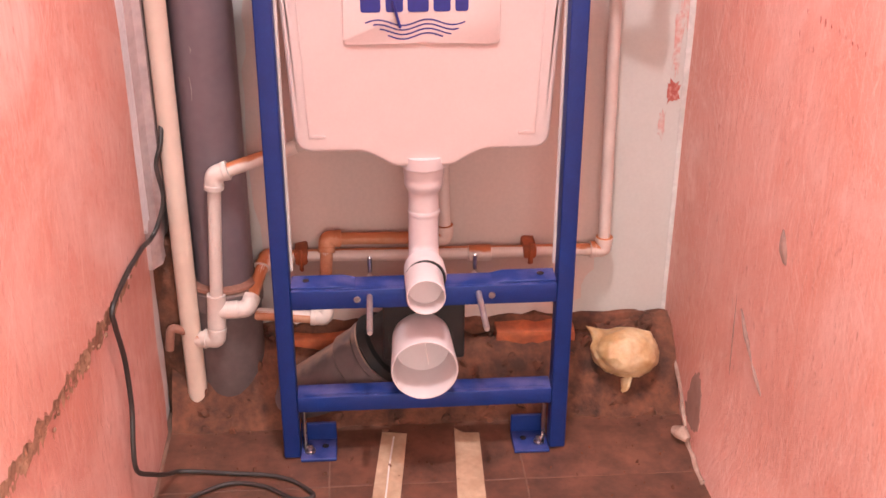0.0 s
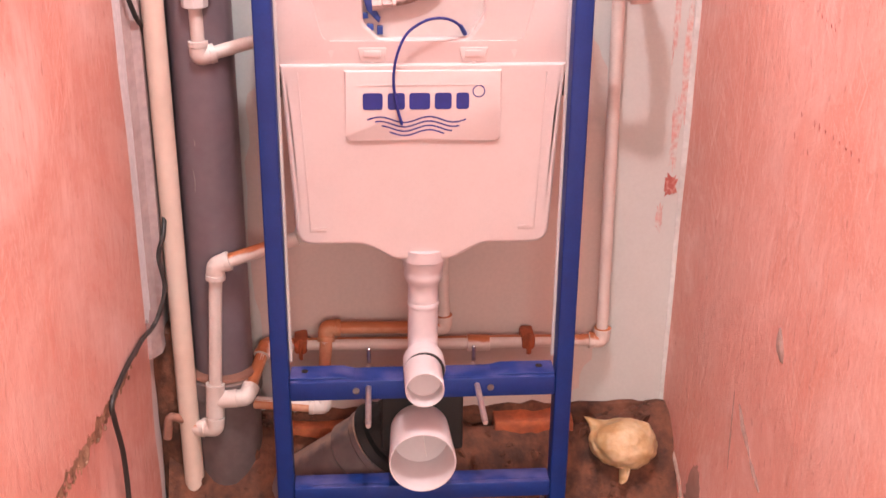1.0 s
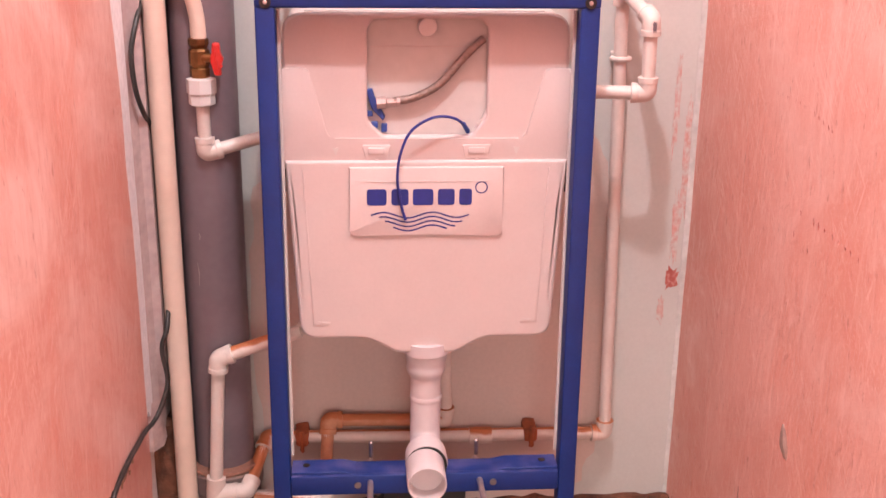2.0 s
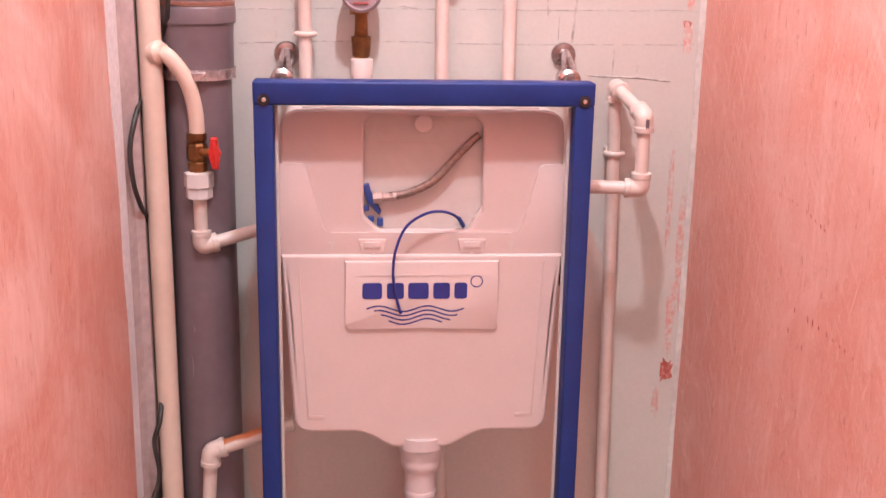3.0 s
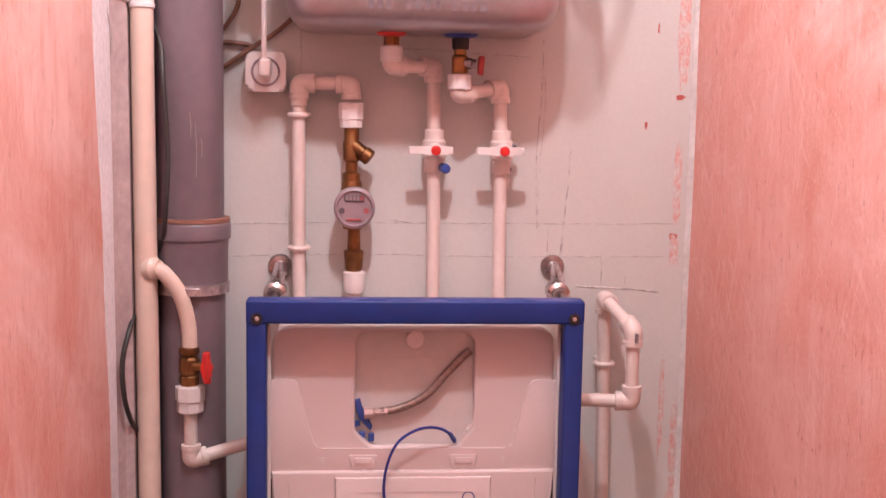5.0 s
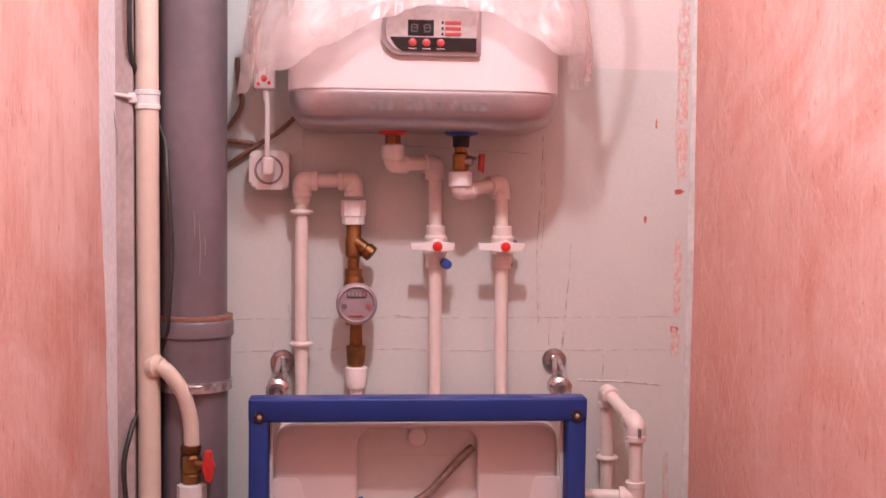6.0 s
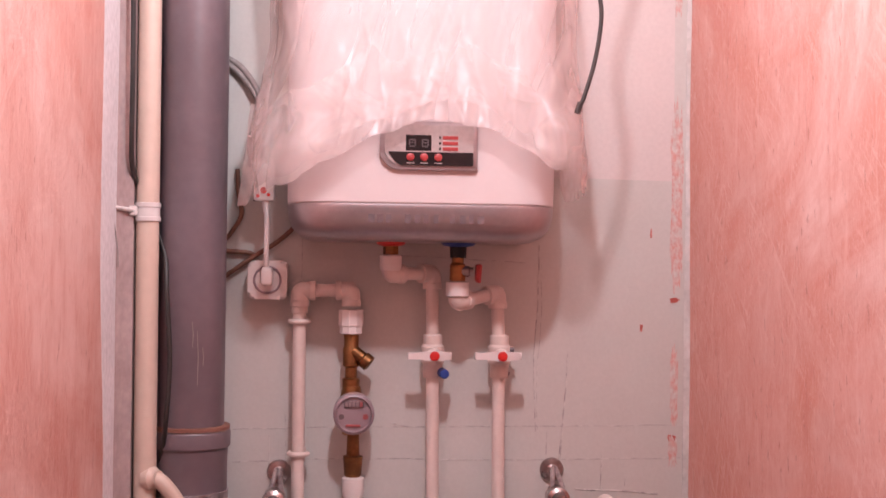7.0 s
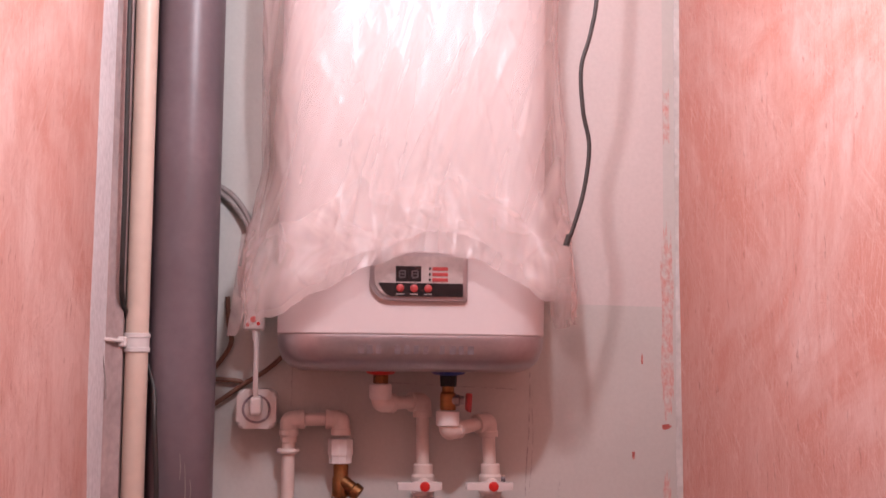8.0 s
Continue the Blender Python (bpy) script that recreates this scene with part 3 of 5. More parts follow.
bm = bmesh.new()
grid = []
for j in range(131):
    z = 0.33 + (TOP - 0.33) * j / 130
    w = 0.004 * noise.noise(Vector((2.2, z * 6, 3)))
    back = step_back(z)
    # it reaches the riser, but is broken away near the floor
    inner = -0.4335 - 0.0030 * z if z > 0.43 else -0.4470 + w * 0.4
    grid.append([bm.verts.new((-0.4745, 0.108 - back, z)), bm.verts.new((-0.4605 + w * 0.3, 0.110 - back, z)), bm.verts.new((min(-0.4480 + w * 0.2, inner), 0.131 - 0.3 * back, z)),
                 bm.verts.new((inner, 0.134, z)), bm.verts.new((inner, WALL - 0.0005, z)), bm.verts.new((-0.4745, WALL - 0.0005, z))])
for a, b in zip(grid, grid[1:]):
    for k in range(6):
        bm.faces.new((a[k], a[(k + 1) % 6], b[(k + 1) % 6], b[k]))
bm.faces.new(grid[0][::-1])
bm.faces.new(grid[-1])
part("corner_fillet", bm, BARE, wall_west, "unpainted mauve-grey corner strip")

# broken masonry in the corner behind the risers
bm = boxed((-0.480, 0.165, -0.005), (-0.405, WALL + 0.002, 0.36), 0.012, 2)
bmesh.ops.subdivide_edges(bm, edges=[e for e in bm.edges if e.calc_length() > 0.03], cuts=9, use_grid_fill=True)
for v in bm.verts:
    n3 = noise.noise(v.co * 24) + 0.6 * noise.noise(v.co * 60 + Vector((3, 0, 0)))
    v.co += Vector((0.010 * n3, -0.012 * n3, 0.012 * n3))
    v.co.x -= 0.045 * max(0.0, v.co.z - 0.08)
part("broken_masonry", bm, RUBBLE, wall_west, "broken dark brown masonry in the corner")

# corner tape and filler between the back wall and the right wall
bm = bmesh.new()
grid = []
for j in range(91):
    z = 0.09 + (TOP - 0.09) * j / 90
    w = 0.0095 + 0.002 * noise.noise(Vector((0.3, z * 2, 1))) + 0.001 * noise.noise(Vector((0.9, z * 25, 1)))
    grid.append([bm.verts.new((X_R + 0.004, WALL - 0.002, z)), bm.verts.new((X_R - w, WALL - 0.002, z))])
for a, b in zip(grid, grid[1:]):
    bm.faces.new((a[0], a[1], b[1], b[0]))
part("corner_filler", solid(bm, (0, 0.004, 0)), CORNER, wall_north, "white filler strip in the corner")
# upper primed area to the right of the heater
part("primed_area", slab([(0.20, 1.648), (X_R - 0.03, 1.644), (X_R - 0.03, TOP), (0.20, TOP)], WALL - 0.0003, WALL + 0.004), PRIMER, wall_north,
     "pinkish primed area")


# pink light bounced into the cistern's shade, painted on the board as colour
part("pink_bounce_patch", patch(blotch(0.030, 0.50, 0.66, 0.86, 41, 90, 0.025), WALL, 0.0003), BOUNCE_BOARD, wall_north, "pink bounced light painted on the lower board")


def pencil_line(pts, r=0.0009):
    path = smooth_path([(x, WALL + 0.0002, z) for x, z in pts], 6)
    path = [p + Vector((0.0016 * noise.noise(p * 25), 0, 0.0016 * noise.noise(p * 25 + Vector((9, 0, 0))))) for p in path]
    part("pencil_line", tube(path, r, 5), PENCIL, wall_north)


pencil_line([(-0.292, 1.216), (-0.1, 1.219), (0.15, 1.220), (0.476, 1.222)])
pencil_line([(-0.292, 1.161), (-0.1, 1.166), (0.2, 1.163), (0.476, 1.166)])
pencil_line([(0.29, 1.113), (0.36, 1.110), (0.435, 1.104)], 0.0016)
pencil_line([(0.222, 1.53), (0.221, 1.44), (0.216, 1.34), (0.219, 1.21)], 0.0012)
pencil_line([(0.226, 1.50), (0.227, 1.40), (0.221, 1.30), (0.222, 1.215)], 0.0008)
pencil_line([(0.274, 1.345), (0.270, 1.28), (0.266, 1.22), (0.262, 1.15)], 0.0014)
pencil_line([(0.272, 1.30), (0.265, 1.22), (0.260, 1.16)], 0.0013)
pencil_line([(0.238, 1.21), (0.239, 1.165)])
pencil_line([(0.335, 1.17), (0.334, 1.11)], 0.0012)
pencil_line([(-0.232, 1.206), (-0.231, 1.155)])
pencil_line([(-0.205, 1.24), (-0.204, 1.16)])
pencil_line([(-0.180, 1.54), (-0.181, 1.47)])
pencil_line([(-0.03, 1.51), (0.2, 1.50)], 0.0008)
pencil_line([(-0.03, 1.225), (0.0, 1.22)], 0.0013)
pencil_line([(0.376, 1.13), (0.375, 1.118)])
for layer, (outline, mat) in enumerate((
        (blotch(0.463, 1.61, 0.022, 0.33, 1, 40, 0.18), STAIN), (blotch(0.460, 1.438, 0.016, 0.008, 2), STAIN_DEEP),
        (blotch(0.461, 1.29, 0.014, 0.125, 3, 40, 0.2), STAIN), (blotch(0.458, 1.200, 0.018, 0.010, 4), STAIN_DEEP),
        (blotch(0.459, 1.175, 0.016, 0.05, 5, 30), STAIN), (blotch(0.472, 0.80, 0.012, 0.20, 6, 44, 0.3), STAIN),
        (blotch(0.463, 0.68, 0.014, 0.14, 7, 36, 0.3), STAIN), (blotch(0.462, 0.577, 0.022, 0.042, 8, 20, 0.3), STAIN_DEEP),
        (blotch(0.446, 0.515, 0.012, 0.05, 9, 24, 0.3), STAIN), (blotch(0.448, 0.90, 0.010, 0.16, 12, 40, 0.3), STAIN),
        (blotch(0.418, 1.553, 0.003, 0.016, 10), STAIN_DEEP), (blotch(0.402, 1.39, 0.005, 0.012, 11), STAIN_DEEP),
        (blotch(0.463, 1.98, 0.012, 0.10, 13), STAIN))):
    part("paint_smear", patch(outline, WALL - 0.0005 - 0.00004 * layer), mat, wall_north)

# gouges and scratches in the right wall
rng = random.Random(21)
for (y0, z0), (y1, z1), w in (((-0.100, 0.335), (-0.165, 0.275), 0.004), ((-0.165, 0.275), (-0.215, 0.245), 0.003), ((-0.212, 0.525), (-0.236, 0.480), 0.006),
                              ((-0.075, 0.345), (-0.085, 0.200), 0.0010)):
    path = []
    for k in range(9):
        f = k / 8
        y, z = y0 + (y1 - y0) * f, z0 + (z1 - z0) * f + rng.uniform(-0.002, 0.002)
        path.append((face_right(y), y, z))
    part("gouge", tube(path, [w * (0.35 + math.sin(math.pi * k / 8)) for k in range(9)], 6), GOUGE, wall_east)

# rows of short marks where the trowel chattered, and pale slanting scratches
for (y0, z0), (y1, z1), count in (((-0.071, 0.986), (-0.253, 0.969), 13), ((-0.051, 0.833), (-0.365, 0.832), 17), ((-0.105, 0.8), (-0.222, 0.795), 6)):
    bm = bmesh.new()
    for k in range(count):
        if rng.random() < 0.15:
            continue
        f = (k + rng.uniform(-0.15, 0.15)) / (count - 1)
        y, z = y0 + (y1 - y0) * f, z0 + (z1 - z0) * f + 0.008 * math.sin(f * 3)
        h = rng.uniform(0.002, 0.005)
        x = face_right(y) + 0.0002
        sweep(bm, [(x, y, z - h), (x, y + 0.001, z), (x, y + 0.003, z + h)], [0.0003, rng.uniform(0.0006, 0.0010), 0.0003], 5)
    tagged(part("trowel_marks", bm, STAIN_DEEP, wall_east, "row of short dark trowel marks"), kind="stuff")

# scar where the coat has come off near the floor
bm = bmesh.new()
ring = [Vector(p) for p in ((0.054, 0.117), (0.034, 0.126), (0.010, 0.104), (-0.006, 0.080), (-0.024, 0.044), (-0.012, 0.034), (0.010, 0.028), (0.040, 0.024), (0.088, 0.022), (0.080, 0.048), (0.066, 0.080))]
front = []
for a, b in zip(ring, ring[1:] + ring[:1]):
    for k in range(5):
        p = a.lerp(b, k / 5)
        p += Vector((noise.noise(Vector((p.x * 90, p.y * 90, 1))), noise.noise(Vector((p.x * 90, p.y * 90, 8))))) * 0.007
        front.append(bm.verts.new((face_right(p.x) - foot(p.x, p.y) - 0.0008, p.x, p.y)))
bmesh.ops.triangulate(bm, faces=[bm.faces.new(front)])
part("bare_scar", solid(bm, (0.004, 0, 0)), SCAR, wall_east, "brown scar in the plaster", smooth=False)

# bead of mortar along the foot of the right wall
bm = bmesh.new()
path = []
for k in range(15):
    y, z = 0.215 - 0.335 * k / 14, max(0.097 - 0.105 * k / 9, 0.003) + 0.002 * math.sin(k * 1.9)
    path.append((face_right(y) - foot(y, z) - 0.003, y, z))
sweep(bm, path, [0.0042 + 0.0012 * math.sin(k * 2.3) for k in range(15)], 8, flat=0.6)
sweep(bm, [(0.452, 0.02, 0.018), (0.462, 0.005, 0.022), (0.47, -0.01, 0.016)], [0.008, 0.014, 0.007], 10)
part("mortar_bead", bm, BEAD, wall_east, "dull brown mortar bead along the floor")


# ---- rubble and brick at the foot of the back wall ----
def mound(x, y):
    s = min(max((y - 0.075) / 0.15, 0), 1)
    s = s * s * (3 - 2 * s)
    side = 0.85 + 0.15 * min(max((x + 0.25) / 0.3, 0), 1)
    h = 0.104 * s * side
    if x > 0.34:
        h += 0.02 * s
    h += 0.050 * s * min(max((-0.20 - x) / 0.12, 0), 1)
    return h + (0.012 * noise.noise(Vector((x * 18, y * 18, 2))) + 0.006 * noise.noise(Vector((x * 55, y * 55, 4)))) * (0.25 + s) - 0.006 * (1 - s)


bm = bmesh.new()
nx, ny = 130, 34
grid = [[bm.verts.new((-0.46 + 0.95 * i / nx, 0.055 + (WALL - 0.052) * j / ny, mound(-0.46 + 0.95 * i / nx, 0.055 + (WALL - 0.052) * j / ny)))
         for i in range(nx + 1)] for j in range(ny + 1)]
for j in range(ny):
    for i in range(nx):
        bm.faces.new((grid[j][i], grid[j][i + 1], grid[j + 1][i + 1], grid[j + 1][i]))
solid(bm, (0, 0, -0.02))
rng = random.Random(4)
for k in range(170):
    x, y = rng.uniform(-0.44, 0.47), rng.uniform(0.07, 0.25)
    r = rng.choice((0.003, 0.004, 0.006, 0.009))
    made = bmesh.ops.create_icosphere(bm, subdivisions=1, radius=r)["verts"]
    turn = Euler((rng.uniform(0, 6), rng.uniform(0, 6), 0)).to_matrix()
    for v in made:
        g = 1 + 0.55 * noise.noise(v.co * 160 + Vector((k, 0, 0)))
        v.co = Vector((x, y, mound(x, y) + r * 0.1)) + turn @ Vector((v.co.x * 1.5 * g, v.co.y * g, v.co.z * 0.6 * g))
rubble = part("rubble", bm, RUBBLE, None, angle=25)
tagged(rubble, "brown brick dust and mortar rubble heaped against the wall", "rubble", kind="stuff")


def clay_brick(lo, hi, seed):
    bm = boxed(lo, hi, 0.004, 2)
    bmesh.ops.subdivide_edges(bm, edges=[e for e in bm.edges if e.calc_length() > 0.03], cuts=5, use_grid_fill=True)
    for v in bm.verts:
        v.co += Vector([0.0022 * noise.noise(v.co * 40 + Vector((seed, k * 5, 0))) for k in range(3)])
    return bm


for lo, hi, s in (((0.148, 0.208, 0.060), (0.300, WALL + 0.002, 0.124), 1), ((-0.37, 0.218, 0.05), (-0.13, WALL + 0.002, 0.115), 3)):
    part("brick", clay_brick(lo, hi, s), BRICK, wall_north)
bm = bmesh.new()
path = [(-0.44 + 0.92 * k / 40, WALL + 0.004, 0.112 + 0.007 * noise.noise(Vector((k * 0.5, 3, 1)))) for k in range(41)]
sweep(bm, path, [0.022 + 0.007 * noise.noise(Vector((k * 0.7, 8, 1))) for k in range(41)], 9)
for v in bm.verts:
    v.co += Vector((0, 0.006 * noise.noise(v.co * 45), 0.006 * noise.noise(v.co * 60)))
part("mortar_course", bm, RUBBLE, wall_north, "rough brown mortar course under the board")


# ---- toilet installation frame ----
frame_ob = thing("installation_frame", (0, 0.02, 0), "dark blue powder-coated steel toilet mounting frame on the tiled floor", "toilet frame")


def post(x0, x1):
    ob = part("post", boxed((x0, 0.0, 0.004), (x1, 0.036, 1.098), 0.0035, 3), BLUE, frame_ob)
    inner = x1 if x0 < 0 else x0
    d = 1 if x0 < 0 else -1
    part("return_lip", boxed((min(inner, inner + d * 0.005), 0.030, 0.36), (max(inner, inner + d * 0.005), 0.036, 1.09), 0.001, 1), EPS_IN, ob, "bright galvanised edge")
    return ob


post(-0.25, -0.2215)
post(0.2215, 0.25)
part("top_bar", boxed((-0.2505, -0.001, 1.0955), (0.2505, 0.036, 1.131), 0.004, 3), BLUE, frame_ob)
cross = part("cross_bar", boxed((-0.2213, -0.0005, 0.302), (0.2213, 0.010, 0.338), 0.003, 2), BLUE, frame_ob)
part("cross_shelf", boxed((-0.2213, 0.0102, 0.326), (0.2213, 0.052, 0.336), 0.002, 2), BLUE, cross)
for s in (-1, 1):
    a, b = sorted((s * 0.2208, s * 0.115))
    part("stiffener", slab([(a, 0.3365), (b, 0.3365), (b - (0.02 if s < 0 else 0), 0.341), (a + (0.02 if s > 0 else 0), 0.341)], 0.008, 0.05, 0.002), BLUE, cross)
    part("rivet_hole", lathe((s * 0.197, 0.032, 0.3405), (0, 0, 1), [(0, 0.006), (0.0012, 0.006)], 14), DARK, cross)
    part("screw", lathe((s * 0.112, -0.0005, 0.32), (0, -1, 0), [(0, 0.006), (0.002, 0.0055), (0.0022, 0.003)], 14), CHROME, cross)
low = part("lower_bar", boxed((-0.2213, 0.0005, 0.099), (0.2213, 0.012, 0.130), 0.003, 2), BLUE, frame_ob)
part("lower_shelf", boxed((-0.2213, 0.0122, 0.119), (0.2213, 0.044, 0.129), 0.002, 2), BLUE, low)
for s in (-1, 1):
    hole = part("top_hole", lathe((s * 0.2345, -0.0012, 1.104), (0, -1, 0), [(0, 0.0085), (0.0012, 0.0085), (0.0014, 0.007)], 20), DARK, frame_ob)
    part("bolt_head", lathe((s * 0.2345, -0.0016, 1.104), (0.25, -1, 0), [(0, 0.0034), (0.002, 0.0032), (0.0026, 0.002)], 10), STEEL, hole, "zinc bolt head")
    a, b = sorted((s * 0.2213, s * 0.158))
    foot = part("foot", boxed((a, -0.008, 0.0), (b, 0.056, 0.006), 0.0015, 1), BLUE, frame_ob)
    part("foot_back", boxed((a, 0.050, 0.0062), (b, 0.056, 0.042), 0.0015, 1), BLUE, foot)
    part("foot_bolt", lathe((s * 0.205, 0.016, 0.0062), (0, 0, 1), [(0, 0.010), (0.003, 0.010), (0.004, 0.007), (0.010, 0.0065), (0.011, 0.003)], 14), CHROME, foot)
    part("foot_bolt", lathe((s * 0.178, 0.030, 0.0062), (0, 0, 1), [(0, 0.006), (0.001, 0.006)], 14), DARK, foot)
    part("leg_rod", lathe((s * 0.213, 0.024, 0.0062), (0, 0, 1), [(0, 0.004), (0.0925, 0.004)], 10), CHROME, frame_ob, "zinc threaded rod")
    stud = part("mounting_stud", lathe((s * 0.0895 - 0.001, 0.075, 0.325), (s * 0.012, -1, 0), [(0, 0.0035), (0.004, 0.0050), (0.188, 0.0050), (0.196, 0.004)], 14),
                STEEL, frame_ob, "zinc-plated threaded stud")
    part("stud_tip", lathe((s * 0.0895, 0.064, 0.338), (0, 0, 1), [(0, 0.004), (0.026, 0.004), (0.028, 0.002)], 10), CHROME, frame_ob, "small steel pin")
part("mark_bar", boxed((0.2478, 0.010, 1.0), (0.2502, 0.018, 1.03)), DARK, frame_ob)

# ---- cistern ----
cistern = thing("concealed_cistern", (0, 0.1, 0.54), "white plastic concealed toilet cistern hung in the blue frame", "cistern")
outer = round_corners([(-0.216, 1.083), (-0.2165, 0.875), (0.2165, 0.875), (0.216, 1.083)], [0.034, 0, 0, 0.034], 7)
win = round_corners([(-0.090, 1.060), (-0.078, 1.074), (0.080, 1.074), (0.092, 1.060), (0.092, 0.925), (0.070, 0.897), (-0.066, 0.897), (-0.090, 0.92)], 0.006, 3)
upper = part("upper_shell", holed_slab(outer, win, 0.050, 0.0645), EPS, cistern)
mod = upper.modifiers.new("edge", "BEVEL")
mod.width, mod.segments, mod.limit_method, mod.angle_limit = 0.008, 3, "ANGLE", radians(50)
part("tank", slab(round_corners([(-0.213, 1.080), (-0.213, 0.86), (-0.197, 0.57), (0.197, 0.57), (0.213, 0.86), (0.213, 1.080)], [0.03, 0, 0.03, 0.03, 0, 0.03], 6), 0.105, 0.205, 0.01),
     EPS, cistern)
inner = part("inner_sheet", boxed((-0.11, 0.0648, 0.885), (0.11, 0.1045, 1.0775)), EPS_IN, cistern, "greyish inner sheet behind the service opening")
part("round_cap", lathe((0.001, 0.0647, 1.061), (0, -1, 0), [(0, 0.0145), (0.008, 0.0145), (0.010, 0.013)], 28), WHITE_PL, cistern, "white round cap")
part("sheet_seam", boxed((-0.085, 0.0640, 1.0305), (0.088, 0.0647, 1.0316)), EPS, inner)
apron = round_corners([(-0.2225, 1.002), (-0.2225, 0.847), (0.2245, 0.847), (0.2245, 1.000), (0.180, 1.000), (0.154, 0.900), (0.146, 0.893), (-0.144, 0.894), (-0.152, 0.901), (-0.178, 1.001)],
                      [0.012, 0, 0, 0.012, 0.008, 0.01, 0.01, 0.01, 0.01, 0.008], 4)
part("apron", slab(apron, 0.0452, 0.0498, 0.0025), EPS, cistern)
for s in (-1, 1):
    part("clip_pocket", slab(round_corners([(s * 0.077 - 0.022, 0.884), (s * 0.077 - 0.017, 0.862), (s * 0.077 + 0.017, 0.862), (s * 0.077 + 0.022, 0.884)], 0.003, 2), 0.0432, 0.0455, 0.001), EPS, cistern)
    part("clip", slab(round_corners([(s * 0.077 - 0.013, 0.880), (s * 0.077 - 0.013, 0.870), (s * 0.077 + 0.013, 0.870), (s * 0.077 + 0.013, 0.880)], 0.002, 2), 0.0412, 0.0434, 0.001), EPS, cistern)
    part("clip_pin", boxed((s * 0.077 - 0.003, 0.0420, 0.851), (s * 0.077 + 0.003, 0.0455, 0.862), 0.001, 1), EPS, cistern)
    part("arrow_mark", slab([(s * 0.139 - 0.005, 0.880), (s * 0.139 + 0.005, 0.880), (s * 0.139, 0.866)], 0.0446, 0.0456), EPS_IN, cistern)
body = round_corners([(-0.2165, 0.8600), (-0.212, 0.78), (-0.2000, 0.566), (-0.096, 0.5655), (-0.075, 0.556), (-0.046, 0.538), (0.048, 0.537), (0.078, 0.555), (0.099, 0.5645), (0.2025, 0.564), (0.2135, 0.78), (0.2185, 0.8600)],
                     [0.0, 0, 0.028, 0.02, 0.012, 0.01, 0.01, 0.012, 0.02, 0.028, 0, 0.0], 5)
part("lower_shell", soft_slab(body, 0.0385, 0.105, 0.006), EPS, cistern)
for s in (-1, 1):
    rib = [(s * 0.191, 0.848), (s * 0.189, 0.848), (s * 0.1765, 0.596), (s * 0.153, 0.5955), (s * 0.153, 0.590), (s * 0.1795, 0.590)]
    part("raised_rib", slab(rib[::s], 0.0372, 0.039, 0.0006), EPS, cistern)
    part("black_clip", boxed((min(s * 0.217, s * 0.2215), 0.048, 0.805), (max(s * 0.217, s * 0.2215), 0.07, 0.851), 0.002, 1), BLACK, cistern)
part("logo_plate", slab(round_corners([(-0.1195, 0.851), (-0.1195, 0.741), (-0.008, 0.7425), (0.001, 0.7455), (0.010, 0.7425), (0.1195, 0.739), (0.1195, 0.851)], [0, 0.009, 0.003, 0.002, 0.003, 0.009, 0], 4),
                        0.0345, 0.0390, 0.002), EPS, cistern)
part("plate_step", boxed((-0.100, 0.0338, 0.8277), (0.100, 0.0347, 0.8288)), EPS, cistern)


def stroke(pts, half):
    """A flat printed stroke on the logo plate."""
    bm = bmesh.new()
    rows = []
    for i, (x, z) in enumerate(pts):
        a, b = Vector(pts[max(i - 1, 0)]), Vector(pts[min(i + 1, len(pts) - 1)])
        d = (b - a).normalized() * half
        rows.append((bm.verts.new((x - d.y, 0.0341, z + d.x)), bm.verts.new((x + d.y, 0.0341, z - d.x))))
    for r, s in zip(rows, rows[1:]):
        bm.faces.new((r[0], r[1], s[1], s[0]))
    return bm


# the maker's mark as plain shapes: five blocks, a ring and three waves
for a, b in ((-0.0925, -0.062), (-0.0545, -0.028), (-0.0215, 0.0105), (0.0175, 0.0435), (0.0505, 0.0705)):
    part("mark_block", slab(round_corners([(a, 0.8165), (a, 0.7905), (b, 0.7905), (b, 0.8165)], 0.005, 3), 0.0338, 0.0347), INK, cistern)
part("mark_ring", stroke([(0.085 + 0.009 * math.cos(2 * math.pi * k / 24), 0.8185 + 0.009 * math.sin(2 * math.pi * k / 24)) for k in range(25)], 0.0009), INK, cistern)
for x0, x1, z in ((-0.086, 0.066, 0.7745), (-0.074, 0.056, 0.7675), (-0.064, 0.045, 0.7605), (-0.052, 0.032, 0.7535)):
    part("mark_wave", stroke([(x0 + (x1 - x0) * k / 40, z + 0.0045 * math.sin((x0 + (x1 - x0) * k / 40 + 0.086) * 2 * math.pi / 0.076)) for k in range(41)], 0.0012), INK, cistern)

# flush pipe under the cistern
flush = thing("flush_pipe", (0, 0.06, 0.4), "white plastic flush bend below the cistern", "pipe")
part("collar", lathe((0.003, 0.068, 0.552), (0, 0, -1), [(0, 0.040), (0.020, 0.040), (0.024, 0.034), (0.036, 0.034), (0.040, 0.0325), (0.046, 0.0322), (0.050, 0.0328), (0.056, 0.0322), (0.066, 0.0272)], 32), PVC, flush)
part("bend", tube(rounded_path([(0.003, 0.068, 0.51), (0.002, 0.068, 0.362), (0.0, -0.01, 0.360)], 0.05, 10), 0.0255, 28), PVC, flush)
part("rib_ring", lathe((0.003, 0.068, 0.452), (0, 0, -1), [(0, 0.0258), (0.003, 0.0270), (0.007, 0.0270), (0.010, 0.0258)], 32), PVC, flush)
part("socket", lathe((0.001, 0.012, 0.360), (0, -1, 0), [(-0.022, 0.026), (-0.016, 0.034), (0.016, 0.035), (0.020, 0.0325)], 36), PVC, flush)
